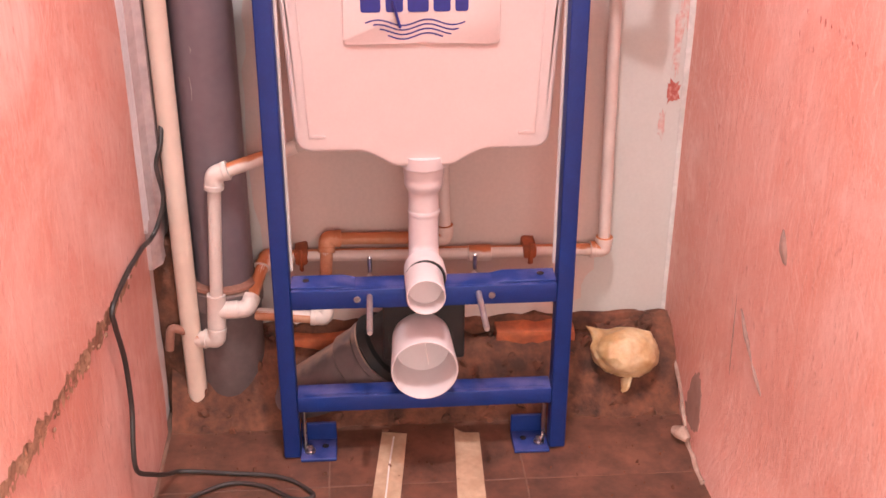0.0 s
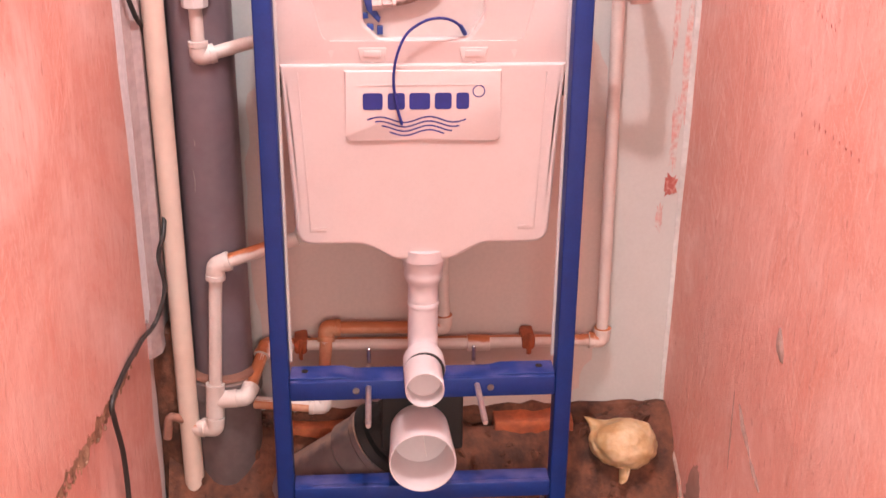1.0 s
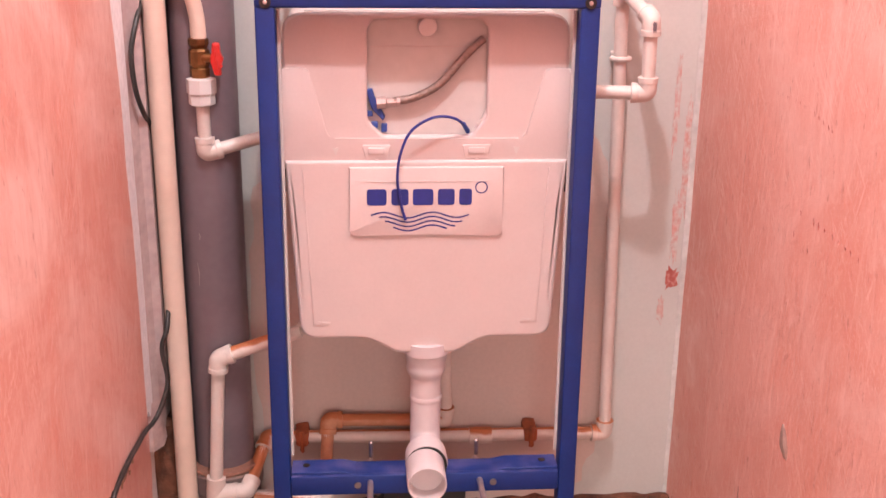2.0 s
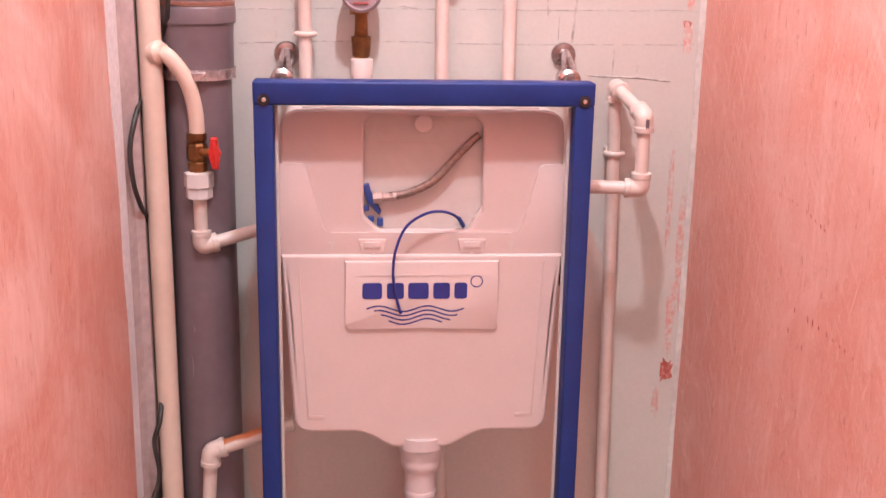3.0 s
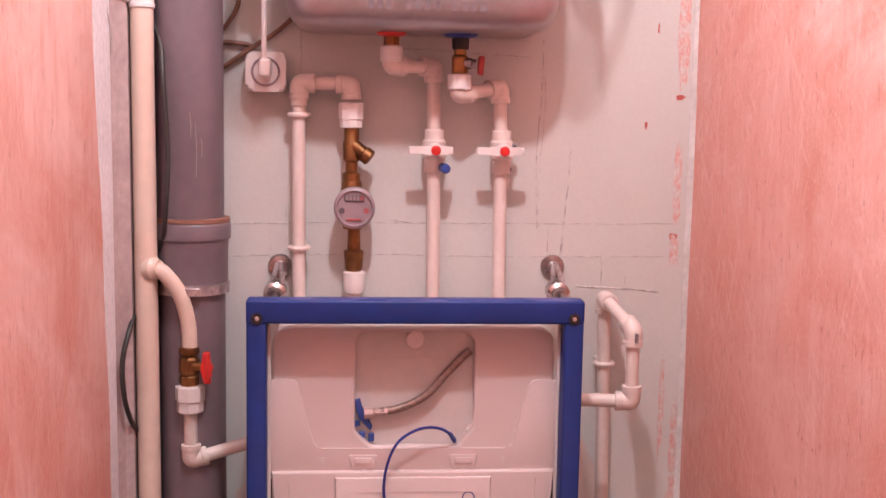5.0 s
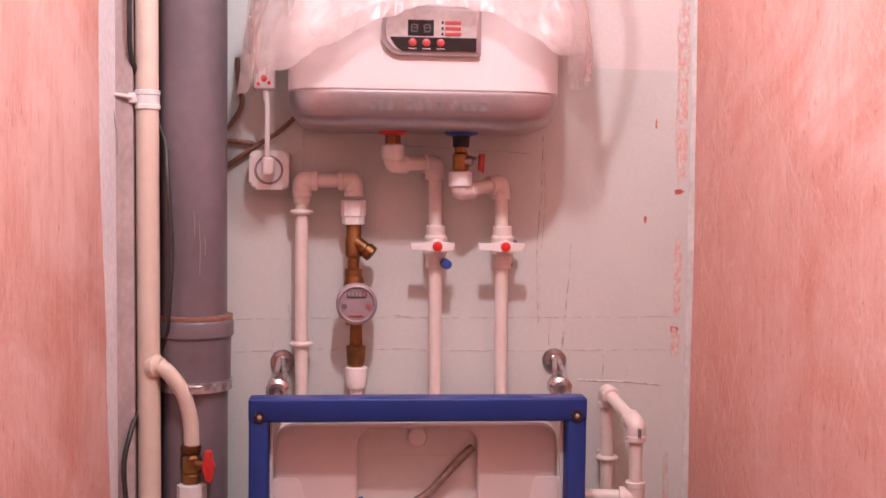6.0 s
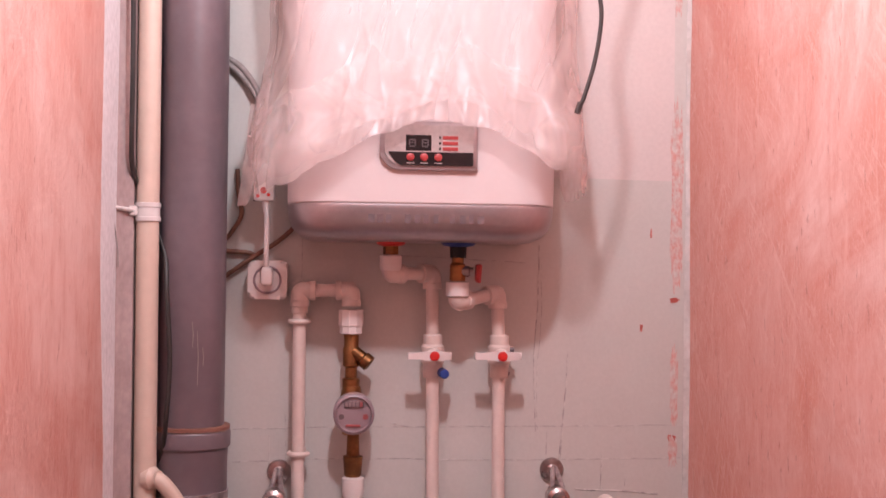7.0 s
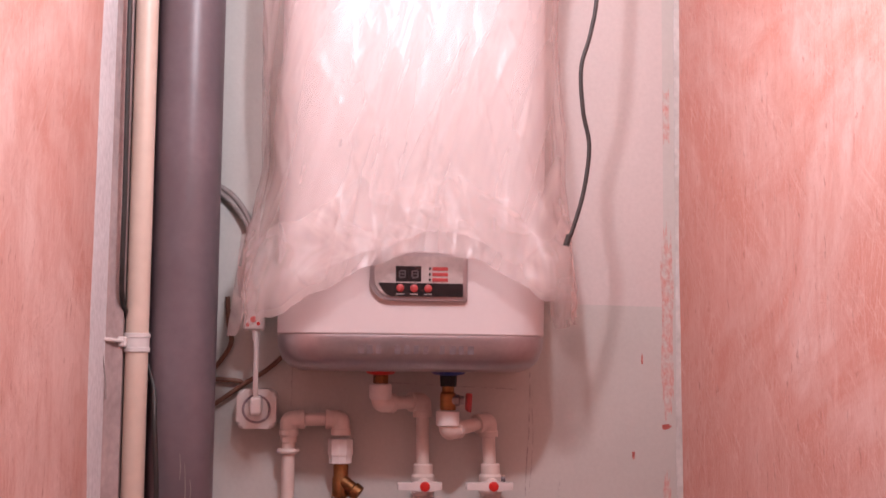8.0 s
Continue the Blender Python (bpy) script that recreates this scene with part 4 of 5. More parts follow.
part("seal_ring", lathe((0.0005, -0.009, 0.360), (0, -1, 0), [(0, 0.0335), (0.0025, 0.0337), (0.004, 0.0322)], 36), BLACK, flush)


def open_pipe(y0, y1, x, z, r, wall, r0=None):
    """A pipe along y, open at its front, with a rounded rim."""
    r0 = r0 or r
    return lathe((x, y1, z), (0, -1, 0), [(0, r0), ((y1 - y0) * 0.5, (r + r0) / 2), (y1 - y0 - 0.002, r), (y1 - y0, r - 0.001), (y1 - y0, r - wall + 0.001),
                                         (y1 - y0 - 0.002, r - wall), (0.03, r0 - wall), (0.028, 0.001)], 44)


part("spigot", open_pipe(-0.076, -0.012, -0.002, 0.360, 0.0315, 0.003), PVC, flush)

# waste outlet
waste = thing("waste_outlet", (0, 0.05, 0.2), "white waste spigot on a black bend feeding a grey sewer pipe", "pipe")
part("spigot", open_pipe(-0.076, 0.03, -0.005, 0.224, 0.0555, 0.0035, 0.050), PVC, waste)
part("sticker", boxed((-0.0065, -0.028, 0.1725), (-0.0045, 0.02, 0.174)), WHITE_PL, waste)
part("thread", tube([(-0.004, -0.0755, 0.2755), (-0.002, -0.070, 0.255), (0.002, -0.062, 0.228)], 0.0009, 6), WHITE_PL, waste, "pale thread")
part("clamp_plate", slab(round_corners([(-0.070, 0.292), (-0.070, 0.180), (0.070, 0.180), (0.070, 0.292)], 0.006, 3), 0.032, 0.05, 0.003), BLACK, waste)
part("black_bend", tube(rounded_path([(-0.005, 0.03, 0.222), (-0.005, 0.112, 0.205), (-0.076, 0.125, 0.147)], 0.06, 12), 0.057, 32), BLACK, waste)
part("bend_lip", lathe((-0.059, 0.120, 0.161), (-0.757, 0.212, -0.618), [(0, 0.057), (0.003, 0.066), (0.018, 0.069), (0.022, 0.064), (0.026, 0.060)], 36), BLACK, waste)
part("grey_pipe", tube([(-0.076, 0.125, 0.147), (-0.201, 0.160, 0.045), (-0.326, 0.195, -0.057)], 0.0545, 32), GREY_DUST, waste)
part("grey_socket", lathe((-0.076, 0.125, 0.147), (-0.757, 0.212, -0.618), [(0, 0.058), (0.004, 0.0640), (0.014, 0.0640), (0.018, 0.0610), (0.060, 0.0605), (0.064, 0.056)], 36), GREY_DUST, waste)

# braided hose and blue tube of the cistern
hose = thing("braided_hose", (-0.07, 0.08, 0.94), "brown-grey braided filling hose inside the cistern opening", "hose")
part("hose", tube(smooth_path([(-0.052, 0.056, 0.949), (-0.02, 0.054, 0.955), (0.018, 0.053, 0.975), (0.052, 0.054, 1.012), (0.074, 0.057, 1.034), (0.086, 0.062, 1.043)], 8), 0.0062, 12), BRAID, hose)
part("nut", lathe((-0.076, 0.056, 0.947), (1, 0, 0.06), [(0, 0.010), (0.014, 0.010), (0.016, 0.007), (0.03, 0.007), (0.031, 0.008), (0.036, 0.008)], 8), STEEL, hose)
part("valve_tail", slab([(-0.092, 0.966), (-0.082, 0.968), (-0.078, 0.952), (-0.063, 0.926), (-0.066, 0.919), (-0.084, 0.938)], 0.054, 0.0647, 0.002), BLUEP, hose, "blue filling valve part")
part("corner_tab", slab([(0.093, 0.935), (0.070, 0.897), (0.093, 0.897)], 0.056, 0.0647, 0.002), EPS, hose, "pale plastic corner piece")
part("corner_dot", boxed((0.079, 0.0552, 0.912), (0.086, 0.0562, 0.920)), EPS_IN, hose)
part("corner_dot", boxed((0.075, 0.0552, 0.901), (0.081, 0.0562, 0.907)), EPS_IN, hose)
part("valve_tab", boxed((-0.091, 0.058, 0.925), (-0.082, 0.0647, 0.934), 0.001, 1), BLUEP, hose)
part("valve_tab", boxed((-0.084, 0.058, 0.907), (-0.074, 0.0647, 0.917), 0.001, 1), BLUEP, hose)
part("valve_tab", boxed((-0.069, 0.058, 0.901), (-0.060, 0.0647, 0.914), 0.001, 1), BLUEP, hose)
tube_ob = thing("blue_tube", (0.06, 0.05, 0.9), "thin dark blue plastic tube looping over the cistern front", "tube")
part("tube", tube(smooth_path([(0.066, 0.066, 0.902), (0.058, 0.045, 0.914), (0.044, 0.034, 0.926), (0.024, 0.026, 0.932), (0.0, 0.022, 0.928), (-0.026, 0.022, 0.909), (-0.041, 0.024, 0.874), (-0.0455, 0.026, 0.835), (-0.040, 0.028, 0.795), (-0.033, 0.0285, 0.768)], 8),
                  0.0022, 10), INK, tube_ob)
part("tube_tip", tube([(0.056, 0.044, 0.917), (0.064, 0.052, 0.902)], 0.0034, 10), BLUEP, tube_ob)


# ---- wall brackets of the frame ----
def wall_bracket():
    ob = thing("wall_bracket", (0, WALL, 1.145), "galvanised wall bracket holding the blue frame to the wall", "bracket", "frame brackets")
    part("disc", lathe((0, WALL, 1.145), (0, -1, 0), [(0, 0.0205), (0.004, 0.0205), (0.007, 0.018), (0.009, 0.010), (0.022, 0.009)], 28), CHROME, ob)
    part("rod", tube([(-0.003, 0.20, 1.113), (-0.003, 0.034, 1.106)], 0.006, 12), CHROME, ob)
    part("hinge_block", lathe((-0.004, 0.205, 1.113), (0, -1, -0.05), [(0, 0.013), (0.004, 0.019), (0.03, 0.019), (0.034, 0.013), (0.05, 0.011)], 12), CHROME, ob, angle=20)
    for d in (-0.010, 0.007):
        part("strap", tube([(d * 0.3, 0.240, 1.152), (d, 0.196, 1.126), (d * 1.2 - 0.002, 0.182, 1.114)], 0.0042, 10), BAND, ob, "bright bent strap")
    return ob


first = wall_bracket()
first.matrix_basis = pose(-0.2145, WALL, 1.145)
copy_thing(first, pose(0.2475, WALL, 1.147))


# ---- pipework ----
R = 0.0108


def elbow(parent, a, corner, b, r=0.0155, material=None, arm=0.026):
    """A welded elbow: two thicker socket collars meeting in a tight bend."""
    corner = Vector(corner)
    u, w = (Vector(a) - corner).normalized() * arm, (Vector(b) - corner).normalized() * arm
    bend = rounded_path([corner + u * 0.62, corner, corner + w * 0.62], arm * 0.42, 7)
    path = [corner + u, corner + u * 0.97, corner + u * 0.66] + bend + [corner + w * 0.66, corner + w * 0.97, corner + w]
    radii = [r * 0.95, r * 1.03, r * 1.03] + [r * 0.96] * len(bend) + [r * 1.03, r * 1.03, r * 0.95]
    part("elbow", tube(path, radii, 20), material or PPR, parent)


def pipe(parent, pts, r=R, material=None, joints=(), er=0.0155):
    """A straight-run pipe with welded elbows at the corners named by joints."""
    part("pipe", tube(rounded_path(pts, 0.012, 5), r, 18), material or PPR, parent)
    for k in joints:
        elbow(parent, pts[k - 1], pts[k], pts[k + 1], er, material)


def coupling(parent, at, axis, length, r=0.0155, material=None):
    part("coupling", lathe(at, axis, [(0, r - 0.001), (0.001, r), (length - 0.001, r), (length, r - 0.001)], 22), material or PPR, parent)


def union(parent, at, axis, length, r=0.021):
    """A white threaded union with a ribbed nut."""
    bm = lathe(at, axis, [(0, r * 0.72), (0.001, r * 0.9), (length * 0.35, r * 0.9), (length * 0.36, r), (length, r), (length + 0.001, r * 0.7)], 10)
    part("union_nut", bm, WHITE_PL, parent, "white ribbed union nut", angle=20)


def clip(parent, x, z, y=0.232):
    bm = bmesh.new()
    pts = [(x + 0.0150 * math.cos(a), y - 0.0150 * math.sin(a), z) for a in [math.pi * (-0.18 + 1.36 * k / 14) for k in range(15)]]
    sweep(bm, pts, 0.0042, 8)
    box(bm, (x - 0.012, y + 0.012, z - 0.008), (x + 0.012, WALL - 0.001, z + 0.008), 0.002, 1)
    part("clip", bm, PPR, parent)


PY = 0.230
meter_line = thing("water_meter_line", (-0.18, PY, 1.2), "white plastic water pipe with brass strainer and water meter on the wall", "pipe")
pipe(meter_line, [(-0.204, 0.135, 0.540), (-0.181, PY, 0.585), (-0.181, PY, 0.60), (-0.183, PY, 1.449), (-0.098, PY, 1.450), (-0.098, PY, 1.425)], joints=(3, 4))
coupling(meter_line, (-0.183, PY, 1.412), (0, 0, 1), 0.014, 0.0135)
union(meter_line, (-0.098, PY, 1.378), (0, 0, 1), 0.040)
clip(meter_line, -0.183, 1.398)
clip(meter_line, -0.182, 1.180)
strainer = part("strainer", lathe((-0.097, PY, 1.292), (0, 0, 1), [(0, 0.0145), (0.012, 0.0145), (0.014, 0.010), (0.030, 0.010), (0.034, 0.014), (0.062, 0.014), (0.066, 0.012), (0.088, 0.0125)], 16), BRASS, meter_line,
                "brass Y strainer")
part("strainer_cap", lathe((-0.094, PY - 0.004, 1.350), (0.72, -0.15, -0.55), [(0, 0.011), (0.020, 0.011), (0.022, 0.0135), (0.034, 0.0135), (0.036, 0.010)], 12), BRASS, strainer)
meter = part("water_meter", lathe((-0.092, PY + 0.012, 1.250), (0, -1, 0), [(0, 0.028), (0.02, 0.030), (0.022, 0.0335), (0.052, 0.0335), (0.055, 0.031), (0.056, 0.029), (0.052, 0.027), (0.052, 0.001)], 40), METER, meter_line,
             "grey plastic water meter")
part("meter_body", lathe((-0.096, PY, 1.222), (0, 0, 1), [(0, 0.015), (0.02, 0.019), (0.05, 0.019), (0.07, 0.015)], 20), BRASS, meter)
part("meter_window", boxed((-0.108, PY - 0.0425, 1.261), (-0.076, PY - 0.0395, 1.272), 0.001, 1), METER_WINDOW, meter)
for k in range(5):
    part("meter_digit", boxed((-0.1065 + 0.006 * k, PY - 0.0432, 1.2625), (-0.102 + 0.006 * k, PY - 0.0424, 1.2705)), METER_DIGIT if k < 4 else METER_RED, meter)
part("meter_bar", boxed((-0.105, PY - 0.0425, 1.2295), (-0.081, PY - 0.0395, 1.2335), 0.001, 1), METER_RED, meter)
part("meter_dial", lathe((-0.073, PY - 0.0395, 1.246), (0, -1, 0), [(0, 0.0045), (0.002, 0.0045)], 14), METER_RED, meter)
part("meter_dial", lathe((-0.112, PY - 0.0395, 1.246), (0, -1, 0), [(0, 0.0045), (0.002, 0.0045)], 14), METER_WINDOW, meter)
part("tail_nut", lathe((-0.095, PY, 1.212), (0, 0, 1), [(0, 0.0155), (0.013, 0.0155), (0.014, 0.012)], 8), BRASS, meter_line, angle=20)
part("tail", lathe((-0.092, PY, 1.142), (0, 0, 1), [(0, 0.012), (0.004, 0.0145), (0.034, 0.0165), (0.036, 0.011), (0.072, 0.010)], 16), BRASS, meter_line)
part("adaptor", lathe((-0.091, PY, 1.106), (0, 0, 1), [(0, 0.0150), (0.010, 0.0185), (0.034, 0.0185), (0.036, 0.013)], 18), WHITE_PL, meter_line)
pipe(meter_line, [(-0.091, PY, 1.11), (-0.090, PY, 0.868), (-0.255, 0.175, 0.868), (-0.349, 0.145, 0.848), (-0.350, 0.145, 0.94)], joints=(1, 3))


def ball_valve(parent, x, z, lo, hi, dot):
    part("valve_body", lathe((x, PY, z - 0.039), (0, 0, 1), [(0, 0.0145), (0.002, 0.016), (0.022, 0.016), (0.026, 0.0195), (0.052, 0.0195), (0.056, 0.016), (0.070, 0.016), (0.072, 0.0145)], 22), PPR, parent)
    part("stem", lathe((x, PY - 0.012, z), (0, -1, 0), [(0, 0.012), (0.018, 0.011), (0.02, 0.009)], 16), PPR, parent)
    n = 14
    outline = [(x + lo + (hi - lo) * k / n, z + 0.0055 + 0.0028 * math.exp(-((lo + (hi - lo) * k / n) / 0.018) ** 2)) for k in range(n + 1)]
    outline += [(p[0], 2 * z - p[1]) for p in outline[::-1]]
    lever = part("lever", slab(outline, PY - 0.042, PY - 0.031, 0.002), WHITE_PL, parent, "white lever handle")
    part("button", lathe((x, PY - 0.0415, z), (0, -1, 0), [(0, 0.0082), (0.002, 0.0080), (0.003, 0.006)], 22), RED, lever, "red button")
    if dot:
        part("drain_button", lathe((x + 0.0145, PY - 0.012, z - 0.029), (0.12, -1, -0.05), [(0, 0.008), (0.022, 0.0078), (0.024, 0.006)], 20), BLUEP, parent, "blue button")
    else:
        part("drain_stub", lathe((x + 0.010, PY - 0.004, z + 0.008), (1, -0.1, 0.05), [(0, 0.006), (0.014, 0.006)], 12), GREY, parent)
        part("drain_stub", lathe((x + 0.008, PY - 0.002, z - 0.03), (1, -0.1, -0.3), [(0, 0.004), (0.009, 0.004)], 12), GREY, parent)


hot = thing("hot_water_pipe", (0.04, PY, 1.3), "white plastic pipe with shut-off valve below the heater's hot outlet", "pipe")
part("outlet_collar", lathe((-0.036, 0.180, 1.5235), (0, 0, 1), [(0, 0.012), (0.002, 0.021), (0.005, 0.024), (0.007, 0.024)], 24), RED, hot, "red outlet washer")
part("nipple", lathe((-0.036, 0.180, 1.508), (0, 0, 1), [(0, 0.0125), (0.018, 0.0125)], 6), BRASS, hot, angle=20)
part("adaptor", lathe((-0.036, 0.180, 1.484), (0, 0, 1), [(0, 0.0155), (0.004, 0.018), (0.024, 0.018), (0.026, 0.014)], 20), WHITE_PL, hot)
pipe(hot, [(-0.036, 0.180, 1.50), (-0.036, 0.180, 1.478), (0.036, PY, 1.480), (0.038, PY, 1.37), (0.047, PY, 0.42), (0.051, PY, 0.318), (-0.166, 0.225, 0.325), (-0.173, 0.165, 0.195), (-0.464, 0.190, 0.210)], joints=(1, 2))
elbow(hot, (0.047, PY, 0.42), (0.051, PY, 0.318), (-0.166, 0.225, 0.325), 0.015, PPR_DUSTY)
elbow(hot, (0.051, PY, 0.318), (-0.166, 0.225, 0.325), (-0.173, 0.165, 0.195), 0.0155, DUSTED)
elbow(hot, (-0.166, 0.225, 0.325), (-0.173, 0.165, 0.195), (-0.464, 0.190, 0.210), 0.0160, PPR)
part("dusty_run", tube([(0.03, PY - 0.0005, 0.3187), (-0.145, 0.2255, 0.3243)], R + 0.0006, 18), DUSTED, hot, "brick-dusted pipe run")
part("dusty_run", tube([(-0.1666, 0.218, 0.308), (-0.1730, 0.1730, 0.2150)], R + 0.0006, 18), DUSTED, hot)
part("dusty_run", tube([(-0.1990, 0.1670, 0.1950), (-0.464, 0.190, 0.210)], R + 0.0006, 18), DUSTED, hot)
ball_valve(hot, 0.0385, 1.345, -0.044, 0.028, True)

cold = thing("cold_water_pipe", (0.15, PY, 1.3), "white plastic pipe with safety valve below the heater's cold inlet", "pipe")
part("inlet_collar", lathe((0.074, 0.180, 1.5235), (0, 0, 1), [(0, 0.012), (0.002, 0.024), (0.005, 0.028), (0.007, 0.028)], 24), BLUEP, cold, "blue inlet washer")
part("black_nut", lathe((0.074, 0.180, 1.506), (0, 0, 1), [(0, 0.013), (0.018, 0.014)], 8), BLACK, cold, angle=20)
part("safety_valve", lathe((0.0735, 0.180, 1.464), (0, 0, 1), [(0, 0.011), (0.006, 0.013), (0.030, 0.013), (0.034, 0.010), (0.045, 0.010)], 16), BRASS, cold, "brass safety valve")
part("valve_nose", lathe((0.0735, 0.178, 1.484), (1, -0.15, 0), [(0, 0.009), (0.018, 0.009), (0.020, 0.007), (0.026, 0.007)], 14), CHROME, cold)
part("red_lever", slab(round_corners([(0.102, 1.496), (0.101, 1.468), (0.109, 1.464), (0.111, 1.496)], 0.004, 3), 0.154, 0.178, 0.003), PANEL_RED, cold, "red safety lever")
part("adaptor", lathe((0.0735, 0.180, 1.442), (0, 0, 1), [(0, 0.016), (0.002, 0.019), (0.024, 0.019), (0.026, 0.013)], 20), WHITE_PL, cold)
pipe(cold, [(0.0735, 0.180, 1.45), (0.0735, 0.180, 1.434), (0.146, PY, 1.448), (0.149, PY, 1.37), (0.152, PY, 0.955), (0.26, 0.115, 0.952), (0.352, 0.10, 0.952), (0.351, 0.10, 1.068), (0.333, PY, 1.098), (0.348, PY, 0.284),
            (0.0, 0.222, 0.288), (-0.278, 0.228, 0.292), (-0.308, 0.13, 0.237), (-0.366, 0.13, 0.236)], joints=(1, 2, 4, 6, 7, 8))
ball_valve(cold, 0.1505, 1.345, -0.045, 0.032, False)
elbow(cold, (0.348, PY, 0.4), (0.348, PY, 0.284), (0.0, 0.222, 0.288), 0.0155, PPR_DUSTY)
elbow(cold, (0.0, 0.222, 0.288), (-0.278, 0.228, 0.292), (-0.308, 0.13, 0.237), 0.0150, PPR_DUSTY)
elbow(cold, (-0.278, 0.228, 0.292), (-0.308, 0.13, 0.237), (-0.366, 0.13, 0.236), 0.0160)
part("dusty_run", tube([(0.325, 0.2297, 0.2843), (-0.255, 0.2275, 0.2916)], R + 0.0006, 18), PPR_DUSTY, cold, "brick-dusted pipe run")
part("dusty_run", tube([(-0.285, 0.206, 0.279), (-0.301, 0.152, 0.249)], R + 0.0006, 18), DUSTED, cold)
coupling(cold, (0.135, 0.2253, 0.2865), (-1, 0, 0), 0.042, 0.0155, PPR_DUSTY)
for x in (0.208, -0.214):
    bm = bmesh.new()
    box(bm, (x - 0.013, 0.212, 0.276), (x + 0.012, WALL - 0.001, 0.304), 0.006, 2)
    sweep(bm, [(x, 0.212, 0.310), (x, 0.2125, 0.268)], 0.0045, 8)
    for v in bm.verts:
        v.co += Vector((0.003, 0.002, 0.003)) * noise.noise(v.co * 90)
    part("dusty_clip", bm, BRICK, cold, "clip caked with brick dust")
part("grey_dab", slab(blotch(0.353, 1.058, 0.006, 0.016, 31), 0.0825, 0.088), GREY, cold, "grey smudge")
clip(cold, 0.336, 0.985)

# ---- risers in the left corner ----
riser = thing("cream_riser", (-0.418, 0.15, 0), "cream painted plastic riser pipe in the corner", "pipe")
part("pipe", tube([(-0.414, 0.15, 0.02), (-0.4155, 0.15, 0.8), (-0.4185, 0.15, 1.5), (-0.4215, 0.15, TOP)], 0.0178, 28), CREAM, riser)
bm = lathe((-0.4187, 0.15, 1.556), (0, 0, 1), [(0, 0.0185), (0.001, 0.0205), (0.007, 0.0205), (0.008, 0.0192), (0.022, 0.0192), (0.023, 0.0205), (0.029, 0.0205), (0.030, 0.0185)], 24)
box(bm, (-0.444, 0.126, 1.564), (-0.432, 0.140, 1.580), 0.002, 1)
clamp = part("clamp", bm, WHITE_PL, riser, "white pipe clamp")
part("clamp_screw", tube([(-0.438, 0.128, 1.573), (-0.4665, 0.078, 1.576)], 0.0033, 10), WHITE_PL, clamp)
# thin grey line standing for a dark slanting fold beside the clamp
part("slanted_line", tube([(-0.4600, 0.084, 1.574), (-0.4570, 0.086, 1.545), (-0.4530, 0.092, 1.510), (-0.4525, 0.094, 1.485)], 0.0011, 6), GREY_CABLE, clamp)
part("saddle", lathe((-0.412, 0.145, 1.156), (0.85, -0.5, 0.1), [(0, 0.0185), (0.012, 0.0185), (0.016, 0.014), (0.022, 0.0125)], 20), CREAM, riser)
part("branch_pipe", tube(smooth_path([(-0.40, 0.139, 1.157), (-0.385, 0.135, 1.148), (-0.363, 0.137, 1.116), (-0.352, 0.143, 1.07), (-0.350, 0.145, 1.03)], 7), 0.0122, 18), CREAM, riser)
stop = part("stop_valve", lathe((-0.351, 0.145, 0.968), (0, 0, 1), [(0, 0.0145), (0.016, 0.0155), (0.018, 0.013), (0.024, 0.0165), (0.044, 0.0165), (0.048, 0.012), (0.054, 0.016), (0.062, 0.016), (0.064, 0.012)], 8), BRASS, riser,
            "brass stop valve", angle=20)
part("stem", lathe((-0.351, 0.140, 1.002), (1, -0.35, 0), [(0, 0.008), (0.024, 0.007), (0.036, 0.006)], 14), BRASS, stop)
outline = [(-0.3275, 1.027), (-0.3285, 1.012), (-0.3315, 1.002), (-0.3285, 0.992), (-0.3255, 0.977), (-0.3145, 0.977), (-0.3155, 0.992), (-0.3105, 1.002), (-0.3155, 1.012), (-0.3165, 1.027)]
part("butterfly_handle", slab(round_corners(outline, 0.003, 3), 0.118, 0.130, 0.003), RED, stop, "red butterfly handle")
part("union", lathe((-0.350, 0.145, 0.926), (0, 0, 1), [(0, 0.0165), (0.002, 0.021), (0.018, 0.021), (0.020, 0.0235), (0.042, 0.0235), (0.044, 0.016)], 8), WHITE_PL, riser, "white union", angle=20)

loop = thing("corner_pipe_loop", (-0.36, 0.13, 0.2), "white plastic pipe loop beside the grey sewer stack", "pipe")
pipe(loop, [(-0.206, 0.135, 0.540), (-0.345, 0.128, 0.496), (-0.366, 0.13, 0.178), (-0.412, 0.150, 0.172)], 0.0115, joints=(1,), er=0.0165)
elbow(loop, (-0.345, 0.128, 0.49), (-0.366, 0.13, 0.176), (-0.412, 0.152, 0.172), 0.0165)
part("dusty_run", tube([(-0.235, 0.1336, 0.5310), (-0.325, 0.129, 0.5025)], 0.0121, 18), PPR_DUSTY, loop, "brick-dusted pipe run")
part("tee", tube([(-0.3605, 0.1295, 0.268), (-0.3645, 0.13, 0.204)], 0.0165, 20), PPR, loop)
part("tee_arm", tube([(-0.362, 0.13, 0.236), (-0.333, 0.13, 0.2365)], 0.0162, 20), PPR, loop)
part("riser_saddle", tube([(-0.405, 0.147, 0.171), (-0.385, 0.139, 0.168)], 0.0145, 16), PPR_DUSTY, loop)
part("side_stub", tube(rounded_path([(-0.418, 0.145, 0.185), (-0.446, 0.13, 0.205), (-0.452, 0.128, 0.160)], 0.012, 5), 0.008, 12), RED_SEAL, loop, "dust-covered side stub")

